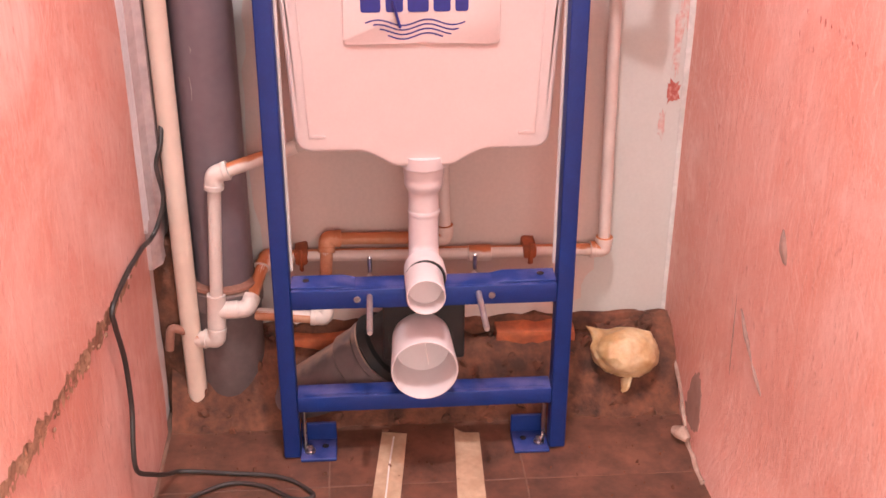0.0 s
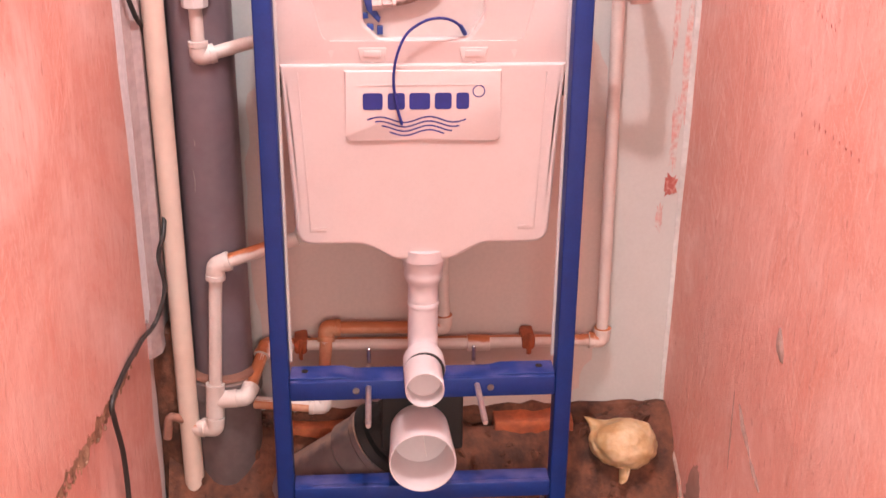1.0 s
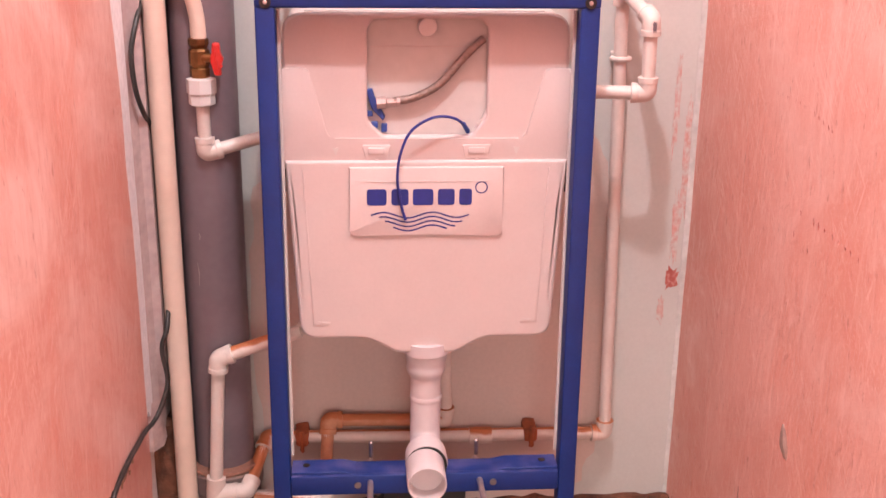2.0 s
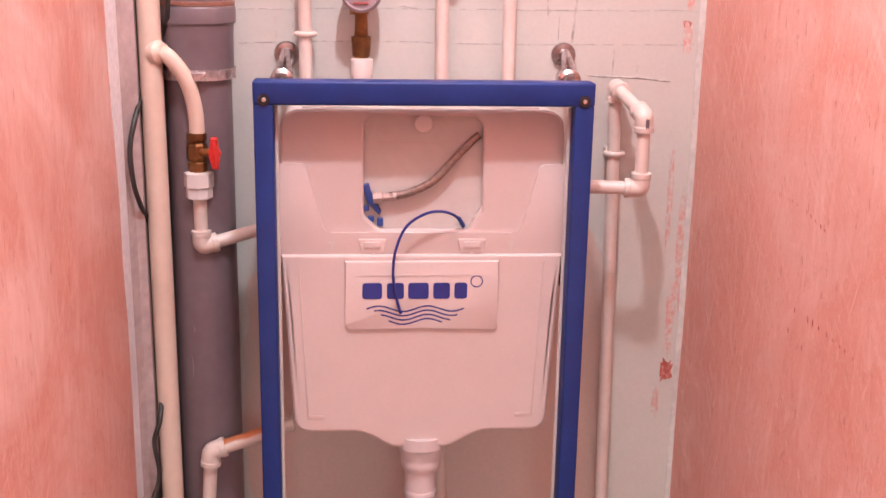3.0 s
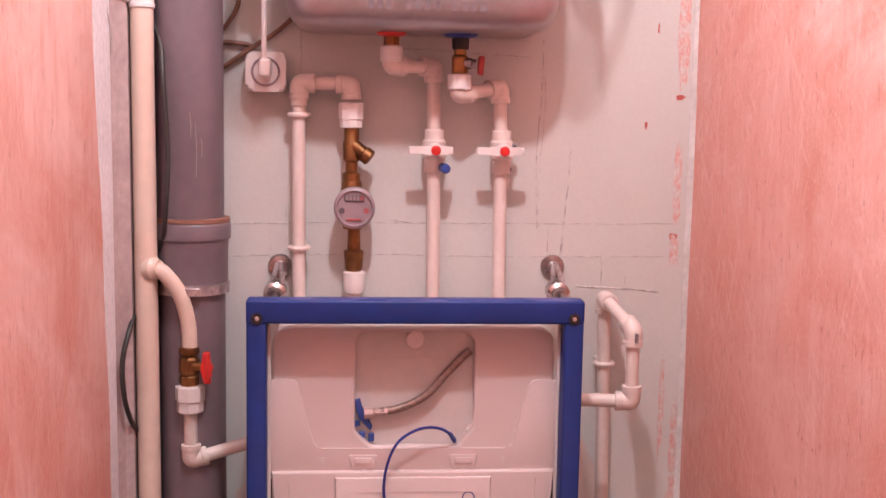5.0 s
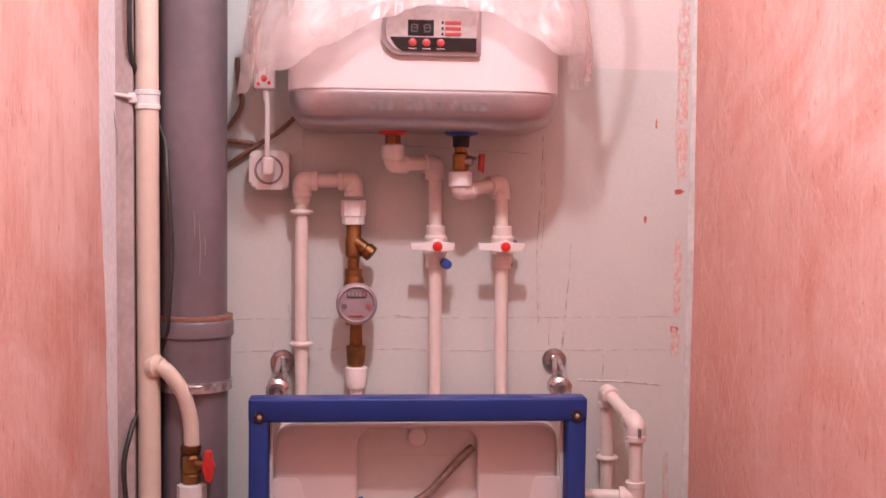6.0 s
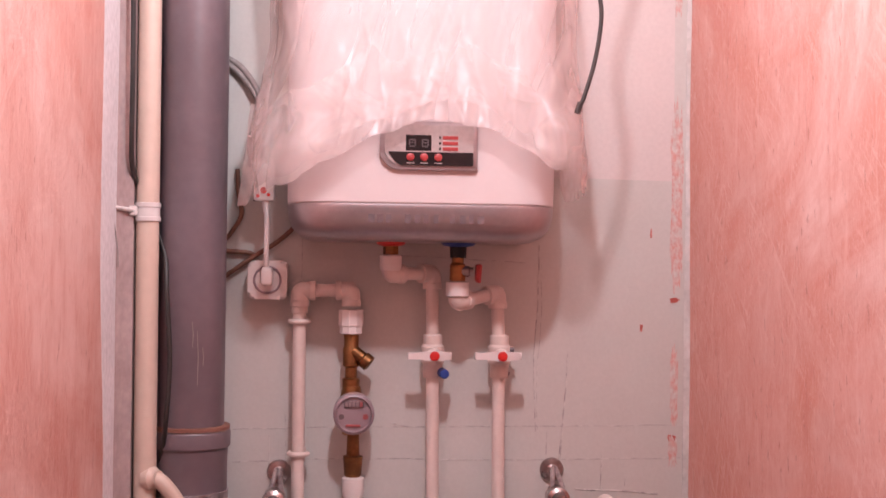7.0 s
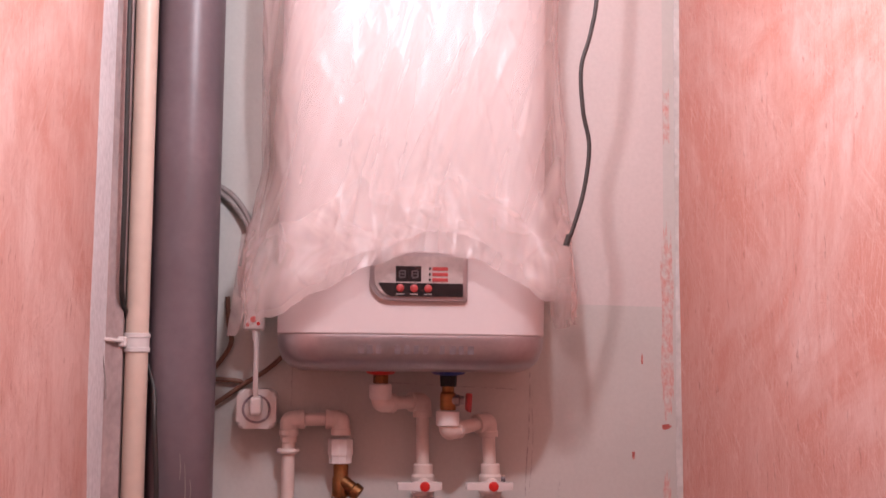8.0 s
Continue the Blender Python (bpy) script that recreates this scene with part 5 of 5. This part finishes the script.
stack = thing("sewer_stack", (-0.3525, 0.2, 0), "grey plastic sewer stack with a sealed socket joint", "sewer pipe")
sx, sy = -0.3525, 0.199
part("upper_pipe", tube([(sx - 0.0025, sy, 1.14), (sx - 0.0035, sy, TOP)], 0.0545, 44), GREY, stack)
part("socket", lathe((sx, sy, 1.122), (0, 0, 1), [(0, 0.0545), (0.004, 0.0575), (0.060, 0.0580), (0.074, 0.0590), (0.078, 0.0625), (0.100, 0.0625), (0.104, 0.0600), (0.106, 0.0555)], 48), GREY, stack, "socket joint")
part("seal", lathe((sx, sy, 1.2262), (0, 0, 1), [(0, 0.0555), (0.001, 0.0612), (0.006, 0.0612), (0.007, 0.0555)], 48), RED_SEAL, stack, "reddish seal")
bm = lathe((sx, sy, 1.112), (0, 0, 1), [(0, 0.0555), (0.0005, 0.0608), (0.004, 0.0600), (0.0125, 0.0600), (0.0165, 0.0608), (0.017, 0.0555)], 48)
box(bm, (sx - 0.008, sy - 0.067, 1.113), (sx + 0.022, sy - 0.058, 1.127), 0.002, 1)
part("steel_band", bm, BAND, stack, "bright steel band")
part("lower_pipe", tube([(sx, sy, 0.27), (sx, sy, 1.115)], 0.0532, 44), GREY, stack)
part("floor_socket", lathe((sx, sy, 0.0), (0, 0, 1), [(0, 0.062), (0.16, 0.062), (0.22, 0.0625), (0.225, 0.0675), (0.258, 0.0675), (0.262, 0.0640), (0.264, 0.054)], 48), GREY_DUST, stack, "dusty floor socket")
part("floor_seal", lathe((sx, sy, 0.2643), (0, 0, 1), [(0, 0.054), (0.001, 0.0668), (0.006, 0.0660), (0.010, 0.0545)], 48), RED_SEAL, stack, "orange dust on the socket rim")

for x, z0, z1 in ((-0.338, 1.30, 1.385), (-0.346, 1.36, 1.40), (-0.330, 1.33, 1.36), (-0.372, 0.62, 0.66), (-0.367, 0.70, 0.712)):
    y = sy - math.sqrt(max(0.0, 0.0545 ** 2 - (x - sx) ** 2))
    part("scratch", tube([(x, y, z0), (x + 0.001, y, (z0 + z1) / 2), (x - 0.001, y, z1)], [0.0004, 0.0009, 0.0004], 6), GREY_CABLE, stack)

# ---- cables ----
wire = thing("black_cable", (-0.44, 0.14, 0.0), "black power cable running down the corner to the floor", "cable")
part("cable", tube(smooth_path([(-0.4400, 0.098, TOP - 0.01), (-0.4385, 0.098, 2.1), (-0.4365, 0.100, 1.81), (-0.4375, 0.106, 1.69), (-0.4385, 0.121, 1.640), (-0.4340, 0.155, 1.605), (-0.430, 0.177, 1.580), (-0.410, 0.178, 1.545), (-0.393, 0.160, 1.505), (-0.386, 0.1375, 1.45), (-0.379, 0.132, 1.337), (-0.384, 0.132, 1.24),
                               (-0.393, 0.160, 1.19), (-0.402, 0.178, 1.14), (-0.428, 0.178, 1.105), (-0.4340, 0.150, 1.085), (-0.4390, 0.119, 1.060), (-0.4460, 0.100, 1.016), (-0.4440, 0.100, 0.961), (-0.4380, 0.119, 0.920), (-0.4335, 0.150, 0.890), (-0.430, 0.177, 0.84), (-0.430, 0.177, 0.78), (-0.428, 0.170, 0.62), (-0.424, 0.118, 0.562),
                               (-0.4335, 0.105, 0.525), (-0.427, 0.10, 0.470), (-0.437, 0.085, 0.430), (-0.4475, 0.06, 0.413), (-0.449, 0.0, 0.428), (-0.4490, -0.07, 0.440), (-0.4480, -0.14, 0.452), 
                               (-0.453, -0.229, 0.446), (-0.453, -0.229, 0.414), (-0.453, -0.202, 0.341), (-0.453, -0.200, 0.260), (-0.453, -0.224, 0.205), (-0.452, -0.226, 0.160), (-0.448, -0.150, 0.095), (-0.442, -0.070, 0.034), (-0.425, -0.030, 0.009), (-0.350, -0.035, 0.005), (-0.251, -0.054, 0.005), (-0.196, -0.105, 0.005), (-0.229, -0.114, 0.005), (-0.279, -0.077, 0.005), (-0.333, -0.064, 0.005), (-0.374, -0.080, 0.005), (-0.408, -0.110, 0.005), (-0.428, -0.166, 0.005)], 8), 0.0040, 10), CABLE, wire)
hang = thing("hanging_wire", (0.24, 0.0, 1.73), "dark wire hanging free beside the heater", "cable")
part("wire", tube(smooth_path([(0.30, 0.02, TOP - 0.01), (0.296, 0.01, 2.36), (0.2806, 0.000, 2.1259), (0.2693, 0.000, 2.0504), (0.2542, 0.000, 1.9937), (0.2570, 0.000, 1.9277), (0.2664, 0.000, 1.8729), (0.2579, 0.000, 1.8049), (0.2409, 0.000, 1.7460), (0.2329, 0.000, 1.7281)], 8), 0.0034, 10), CABLE, hang)
part("bared_end", tube([(0.2359, 0.0, 1.7381), (0.2309, 0.0, 1.7221)], 0.0048, 10), CABLE, hang)
duct = thing("grey_conduit", (-0.29, 0.25, 1.8), "two grey cables behind the sewer stack", "cable")
for d in (0.0, 0.013):
    part("cable", tube(smooth_path([(-0.345 - d * 0.3, 0.259, 1.90), (-0.318, 0.256, 1.838 + d * 0.5), (-0.287, 0.254, 1.808 + d), (-0.262, 0.246, 1.775 + d), (-0.246, 0.236, 1.735 + d)], 8), 0.0052, 10), GREY_CABLE, duct)
feed = thing("brown_cable", (-0.28, 0.255, 1.55), "brown cables behind the sewer stack near the socket", "cable")
part("cable", tube(smooth_path([(-0.33, 0.258, 1.515), (-0.30, 0.257, 1.513), (-0.272, 0.256, 1.511), (-0.262, 0.258, 1.508)], 6), 0.004, 8), BROWN_CABLE, feed)
part("cable", tube(smooth_path([(-0.33, 0.258, 1.455), (-0.303, 0.256, 1.475), (-0.26, 0.253, 1.505), (-0.215, 0.252, 1.535), (-0.17, 0.25, 1.58)], 6), 0.004, 8), BROWN_CABLE, feed)
part("cable", tube(smooth_path([(-0.32, 0.258, 1.52), (-0.298, 0.254, 1.545), (-0.282, 0.252, 1.575), (-0.287, 0.252, 1.605), (-0.29, 0.254, 1.65)], 6), 0.004, 8), BROWN_CABLE, feed)

# ---- socket, plug and adaptor ----
sock = thing("wall_socket", (-0.2355, WALL, 1.4655), "white surface-mounted wall socket with a plug in it", "socket")
plate = part("plate", slab(round_corners([(-0.268, 1.498), (-0.268, 1.434), (-0.204, 1.434), (-0.204, 1.498)], 0.012, 6), 0.222, WALL - 0.001, 0.006, 4), WHITE_PL, sock)
part("well", lathe((-0.236, 0.2235, 1.466), (0, -1, 0), [(0, 0.023), (0.003, 0.0235), (0.004, 0.022), (0.003, 0.020), (0.001, 0.0195)], 36), METER, sock, "greyish round well")
plug = thing("power_plug", (-0.236, 0.2, 1.47), "white power plug with its cord in the wall socket", "plug")
part("body", boxed((-0.245, 0.185, 1.457), (-0.226, 0.2205, 1.487), 0.006, 3), WHITE_PL, plug)
part("cord", tube(smooth_path([(-0.236, 0.195, 1.485), (-0.2365, 0.19, 1.51), (-0.2365, 0.192, 1.56), (-0.2385, 0.195, 1.60)], 6), 0.0042, 10), WHITE_PL, plug)
adapt = thing("cord_breaker", (-0.241, 0.2, 1.6), "white inline circuit breaker box on the heater's cord", "breaker")
part("box", boxed((-0.258, 0.185, 1.594), (-0.2245, 0.215, 1.662), 0.004, 3), WHITE_PL, adapt)
part("cord_grip", lathe((-0.2385, 0.197, 1.5945), (0, 0, -1), [(0, 0.007), (0.018, 0.005)], 12), WHITE_PL, adapt)
part("test_button", lathe((-0.242, 0.1845, 1.611), (0, -1, 0), [(0, 0.0052), (0.002, 0.005)], 14), RED, adapt)
part("lamp", lathe((-0.251, 0.1845, 1.602), (0, -1, 0), [(0, 0.003), (0.001, 0.003)], 10), RED, adapt)
part("lamp", lathe((-0.234, 0.1845, 1.604), (0, -1, 0), [(0, 0.003), (0.001, 0.003)], 10), RED, adapt)
part("cord", tube(smooth_path([(-0.2415, 0.2, 1.655), (-0.240, 0.215, 1.70), (-0.22, 0.235, 1.74)], 6), 0.0042, 10), WHITE_PL, adapt)

# ---- water heater ----
heater = thing("water_heater", (0.008, WALL, 1.53), "flat white electric water heater still wrapped in packing film", "water heater")
HX, HF, HB = 0.0105, 0.068, WALL - 0.004


def heater_ring(grow, z, front=0.0):
    """The rounded oblong plan of the heater, widened by grow."""
    hw, f, b = 0.2125 + grow, HF - grow + front, HB
    pts = [(HX - hw, b), (HX - hw, f), (HX + hw, f), (HX + hw, b)]
    return [Vector((p.x, p.y, z)) for p in round_corners(pts, [0.01, 0.088, 0.088, 0.01], 12)]


def loft(rings):
    bm = bmesh.new()
    rows = [[bm.verts.new(p) for p in r] for r in rings]
    for a, b in zip(rows, rows[1:]):
        for k in range(len(a)):
            bm.faces.new((a[k], a[(k + 1) % len(a)], b[(k + 1) % len(b)], b[k]))
    bm.faces.new(rows[0][::-1])
    bm.faces.new(rows[-1])
    return bm


part("tank", loft([heater_ring(-0.002, 1.5865), heater_ring(0.0, 1.589), heater_ring(0.001, 1.75), heater_ring(0.001, 2.2), heater_ring(-0.002, 2.36), heater_ring(-0.02, 2.40), heater_ring(-0.05, 2.42)]), ENAMEL, heater)
band = part("bottom_band", loft([heater_ring(-0.06, 1.5300), heater_ring(-0.036, 1.5310), heater_ring(-0.020, 1.537), heater_ring(-0.008, 1.549), heater_ring(-0.002, 1.566), heater_ring(0.0, 1.582), heater_ring(-0.001, 1.5862)]), SILVER, heater,
            "silver-grey bottom band")
rng = random.Random(8)
for k in range(13):
    x = -0.075 + 0.014 * k + rng.uniform(-0.002, 0.002)
    if k in (3, 8):
        continue
    bm = boxed((x, HF - 0.0004, 1.5575), (x + rng.uniform(0.007, 0.010), HF + 0.004, 1.5705))
    for v in bm.verts:
        v.co.y += (1.5760 - v.co.z) * 0.24
    part("embossed_mark", bm, SILVER_MARK, band)

panel_out = round_corners([(0.090, 1.7125), (0.090, 1.6385), (-0.040, 1.6385), (-0.060, 1.655), (-0.060, 1.696), (-0.040, 1.7125)], [0.004, 0.004, 0.022, 0.022, 0.022, 0.022], 7)
panel = part("control_panel", slab(panel_out, HF - 0.008, HF + 0.004, 0.003), SILVER, heater, "control panel with display and red buttons")
inset = round_corners([(0.083, 1.7065), (0.083, 1.6445), (-0.036, 1.6445), (-0.053, 1.660), (-0.053, 1.692), (-0.036, 1.7065)], [0.002, 0.002, 0.018, 0.018, 0.018, 0.018], 7)
part("panel_face", slab(inset, HF - 0.0095, HF - 0.0075), PANEL, panel)
part("dark_strip", slab(round_corners([(0.0828, 1.6655), (0.0828, 1.6450), (-0.034, 1.6450), (-0.0475, 1.6655)], [0.001, 0.001, 0.012, 0.002], 4), HF - 0.0108, HF - 0.0093), DARK, panel)
part("display_window", boxed((-0.0205, HF - 0.0102, 1.6675), (0.0185, HF - 0.0093, 1.6915), 0.0004, 1), DARK, panel)
for x in (-0.019, 0.0005):
    disp = part("display", boxed((x, HF - 0.0108, 1.6685), (x + 0.0168, HF - 0.0093, 1.6905), 0.0006, 1), DARK, panel)
    for a, b, c, d in ((0.004, 0.0145, 0.0125, 0.0165), (0.004, 0.0102, 0.0125, 0.0118), (0.004, 0.0045, 0.0125, 0.0065), (0.003, 0.0065, 0.0048, 0.0155), (0.0118, 0.0065, 0.0136, 0.0155)):
        part("segment", boxed((x + a, HF - 0.0113, 1.6685 + b), (x + c, HF - 0.0106, 1.6685 + d)), SEGMENT, disp)
for z in (1.668, 1.6765, 1.685):
    part("red_bar", boxed((0.0355, HF - 0.0106, z), (0.0595, HF - 0.0093, z + 0.0055), 0.0006, 1), PANEL_RED, panel)
    part("level_mark", boxed((0.0300, HF - 0.0106, z + 0.0008), (0.0330, HF - 0.0093, z + 0.0045)), DARK, panel)
for x in (-0.0135, 0.0075, 0.0290):
    part("button", lathe((x, HF - 0.0105, 1.6575), (0, -1, 0), [(0, 0.0062), (0.002, 0.0058), (0.003, 0.004)], 18), PANEL_RED, panel, "red button")
    part("caption_bar", boxed((x - 0.006, HF - 0.0112, 1.6478), (x + 0.006, HF - 0.0106, 1.6492)), PANEL, panel)

# the film: a sheet hung round front and sides, gathered, with an uneven hem
film = thing("packing_film", (0.01, 0.06, 1.65), "crumpled translucent packing film draped over the water heater", "film")
bm = bmesh.new()
NU, NV = 240, 130


def hem(u):
    """Height of the film's lower edge along its width, 0 to 1."""
    keys = ((0.0, 1.60), (0.06, 1.592), (0.12, 1.625), (0.17, 1.665), (0.21, 1.592), (0.26, 1.61), (0.33, 1.645), (0.42, 1.690), (0.5, 1.712), (0.60, 1.704), (0.67, 1.668), (0.72, 1.640),
            (0.76, 1.640), (0.82, 1.612), (0.90, 1.606), (0.95, 1.602), (1.0, 1.63))
    for (a, za), (b, zb) in zip(keys, keys[1:]):
        if u <= b:
            f = (u - a) / (b - a)
            f = f * f * (3 - 2 * f)
            return za + (zb - za) * f + 0.005 * noise.noise(Vector((u * 16, 3, 1))) + 0.003 * noise.noise(Vector((u * 60, 3, 6)))
    return keys[-1][1]


def film_point(u, v):
    z = hem(u) + (2.43 - hem(u)) * v
    low = max(0.0, 1 - (z - 1.59) / 0.26)
    skirt = min(1.0, low * 1.35) ** 1.5
    flare = 0.004 + 0.024 * min(1.0, low * 1.6)
    side = abs(u - 0.5) * 2
    loose = 0.016 + 0.010 * noise.noise(Vector((z * 4.5, 7.0 if u > 0.5 else 2.0, 0)))
    hw = 0.2135 + loose + flare * (0.55 if u > 0.5 else 0.9) * min(1.0, max(0.0, (side - 0.40) / 0.35)) + 0.003
    f = HF - 0.0035 - 0.036 * skirt
    turn = 0.088 - 0.045 * skirt
    # run along the sides and front of a rounded plan
    ring = round_corners([(-hw, HB), (-hw, f), (hw, f), (hw, HB)], [0.0, turn, turn, 0.0], 16)
    lens = [0.0]
    for a, b in zip(ring, ring[1:]):
        lens.append(lens[-1] + (b - a).length)
    s = u * lens[-1]
    for k in range(len(ring) - 1):
        if s <= lens[k + 1] + 1e-9:
            g = (s - lens[k]) / max(lens[k + 1] - lens[k], 1e-9)
            p = ring[k].lerp(ring[k + 1], g)
            t = (ring[k + 1] - ring[k]).normalized()
            break
    out = Vector((t.y, -t.x))
    fold = noise.noise(Vector((u * 13 + z * 2.2, z * 1.6, 1))) + 0.45 * noise.noise(Vector((u * 26 - z * 5, z * 3.5, 5))) + 0.10 * noise.noise(Vector((u * 60 + z * 9, z * 6, 8)))
    amp = 0.0050 + 0.012 * low * (0.4 + side) + 0.004 * side
    ridge = (1 - abs(noise.noise(Vector((u * 15 + z * 5, z * 2.2, 3))))) ** 9 + 0.7 * (1 - abs(noise.noise(Vector((u * 21 - z * 7, z * 3.0, 13))))) ** 9
    gather = (1 - abs(noise.noise(Vector((u * 7, z * 26 + u * 6, 17))))) ** 6 * low
    p = p + out * (max(0.0, fold + 0.55) * amp + 0.0035 * ridge * (1 - 0.75 * low) + 0.0022 * gather)
    return Vector((HX + p.x, p.y, z))


rows = [[bm.verts.new(film_point(i / NU, j / NV)) for i in range(NU + 1)] for j in range(NV + 1)]
for j in range(NV):
    for i in range(NU):
        bm.faces.new((rows[j][i], rows[j][i + 1], rows[j + 1][i + 1], rows[j + 1][i]))
part("sheet", bm, FILM, film, angle=180)
# a second, looser fold of film round the lower part
bm = bmesh.new()
rows = []
for j in range(31):
    row = []
    for i in range(NU + 1):
        u, v = i / NU, j / 30
        p = film_point(u, (0.16 + 0.10 * noise.noise(Vector((u * 5, 1, 20))) + 0.05 * noise.noise(Vector((u * 17, 1, 30)))) * v)
        lift = -0.0016 * v + 0.006 * math.sin(math.pi * (0.1 + 0.9 * v)) * max(0.1, 0.6 + 0.8 * noise.noise(Vector((u * 9 + v * 1.5, v * 2.2, 11))))
        c = Vector((p.x - HX, (p.y - 0.16) * 1.6, 0)).normalized()
        sag = (0.016 * noise.noise(Vector((u * 8, 4, 2))) + 0.004 * noise.noise(Vector((u * 30, 4, 6)))) * (1 - v) + (0.014 if 0.35 < u < 0.68 else 0.0) * (1 - v)
        row.append(bm.verts.new((p.x + c.x * lift, p.y + c.y * lift, p.z + 0.012 + sag)))
    rows.append(row)
for j in range(30):
    for i in range(NU):
        bm.faces.new((rows[j][i], rows[j][i + 1], rows[j + 1][i + 1], rows[j + 1][i]))
part("loose_fold", bm, FILM_FOLD, film, angle=180)
# loose corner of the film hanging over the cord breaker
bm = bmesh.new()
rows = []
for j in range(25):
    v = j / 24
    row = []
    for i in range(19):
        u = i / 18
        x = -0.262 + 0.066 * u - 0.020 * v * (1 - u)
        z = 1.742 - (0.160 - 0.085 * u ** 0.8 + 0.02 * math.sin(u * 9)) * v + 0.004 * math.sin(i)
        y = 0.165 - 0.03 * (1 - abs(u - 0.4)) + 0.014 * math.sin(u * 11 + v * 2) + 0.008 * noise.noise(Vector((u * 6, v * 5, 2)))
        row.append(bm.verts.new((x, y, z)))
    rows.append(row)
for j in range(24):
    for i in range(18):
        bm.faces.new((rows[j][i], rows[j][i + 1], rows[j + 1][i + 1], rows[j + 1][i]))
part("loose_corner", bm, FILM_DENSE, film, angle=180)

# ---- plastic bag on the rubble ----
bag = thing("plastic_bag", (0.38, 0.15, 0.05), "crumpled cream plastic bag of rubbish on the rubble in the corner", "bag")
bm = bmesh.new()
bmesh.ops.create_icosphere(bm, subdivisions=5, radius=1.0)
for v in bm.verts:
    p = v.co.copy()
    fold = (1 - abs(noise.noise(Vector((p.x * 2.6 + 3, p.y * 2.6, p.z * 1.3 + 1))))) ** 5
    d = 1 + 0.10 * noise.noise(p * 1.5) + 0.06 * noise.noise(p * 3.1) + 0.06 * fold + 0.018 * (1 - abs(noise.noise(p * 4.3))) ** 3 + 0.006 * noise.noise(p * 12)
    q = Vector((p.x * 0.062, p.y * 0.050, p.z * 0.044)) * d
    # one twisted ear sticks up at the back
    ear = max(0.0, 1 - (p - Vector((-0.72, 0.45, 0.53))).length / 0.42)
    q += Vector((-0.030, 0.010, 0.018)) * ear * ear
    q.z = max(q.z, -0.036 + 0.004 * noise.noise(p * 5))
    v.co = Vector((0.387, 0.152, 0.106)) + q
part("sack", bm, BAG, bag, angle=60)
part("knot", tube(smooth_path([(0.384, 0.122, 0.066), (0.380, 0.110, 0.056), (0.378, 0.106, 0.052), (0.372, 0.104, 0.049)], 5), [0.015 - 0.0006 * k for k in range(16)], 12, flat=0.35), BAG, bag)

# ---- strips on the floor ----
for pts, seed in (([(-0.076, 0.072), (-0.031, 0.064), (-0.052, -0.14), (-0.075, -0.36), (-0.128, -0.36), (-0.099, -0.13)], 1), ([(0.057, 0.076), (0.072, 0.060), (0.101, 0.058), (0.094, -0.14), (0.086, -0.36), (0.030, -0.36), (0.046, -0.13)], 2)):
    strip = thing("floor_strip", (pts[0][0], pts[0][1], 0.0), "worn beige adhesive strip stuck on the tiles", "strip", "strips on the floor")
    bm = bmesh.new()
    outline = [Vector((x, y, 0)) for x, y in pts]
    top = [bm.verts.new((p.x, p.y, 0.0022)) for p in outline]
    low_v = [bm.verts.new((p.x, p.y, 0.0002)) for p in outline]
    bm.faces.new(top)
    bm.faces.new(low_v[::-1])
    for k in range(len(top)):
        bm.faces.new((top[k], top[(k + 1) % len(top)], low_v[(k + 1) % len(top)], low_v[k]))
    part("strip", bm, TAPE, strip)
# white line laid on the left strip in place of its shine
part("shine_line", tube([(-0.055, 0.055, 0.0022), (-0.066, -0.03, 0.0024), (-0.077, -0.14, 0.0024)], 0.0016, 6), WHITE_PL, strip)

# ---- crumbs on the floor ----
bm = bmesh.new()
rng = random.Random(12)
for k in range(420):
    x, y = rng.uniform(-0.44, 0.46), rng.uniform(-0.40, 0.10)
    r = rng.choice((0.0009, 0.0012, 0.0016, 0.002, 0.004 if rng.random() < 0.25 else 0.001))
    made = bmesh.ops.create_icosphere(bm, subdivisions=1, radius=r)["verts"]
    turn = Euler((rng.uniform(0, 6), rng.uniform(0, 6), rng.uniform(0, 6))).to_matrix()
    for v in made:
        v.co = Vector((x, y, r * 0.45)) + turn @ Vector((v.co.x * 1.5, v.co.y, v.co.z * 0.6))
crumbs = part("floor_crumbs", bm, RUBBLE, None, angle=25)
tagged(crumbs, "crumbs of mortar and plaster strewn on the tiles", "debris", kind="stuff")

# ---- lamp ----
lamp = thing("ceiling_lamp", (-0.01, -0.68, TOP), "bare bulb holder hanging from the ceiling", "lamp")
part("rose", lathe((-0.01, -0.68, TOP), (0, 0, -1), [(0, 0.05), (0.015, 0.05), (0.03, 0.02)], 24), WHITE_PL, lamp)
part("cord", tube([(-0.01, -0.68, TOP - 0.03), (-0.01, -0.68, TOP - 0.16)], 0.004, 8), WHITE_PL, lamp)
part("holder", lathe((-0.01, -0.68, TOP - 0.16), (0, 0, -1), [(0, 0.012), (0.01, 0.02), (0.05, 0.021)], 20), WHITE_PL, lamp)

# ---- floor tiles ----
STEP = 0.338
for i in range(-1, 2):
    for j in range(7):
        x0, y1 = -0.170 + STEP * i, -0.080 + STEP - STEP * j
        x1, y0 = x0 + STEP, y1 - STEP
        x0, x1, y0, y1 = max(x0, -0.462), min(x1, 0.56), max(y0, SOUTH), min(y1, WALL - 0.002)
        part("tile", boxed((x0 + 0.0010, y0 + 0.0010, -0.0014), (x1 - 0.0010, y1 - 0.0010, 0.0), 0.0008, 1), TILE, floor)
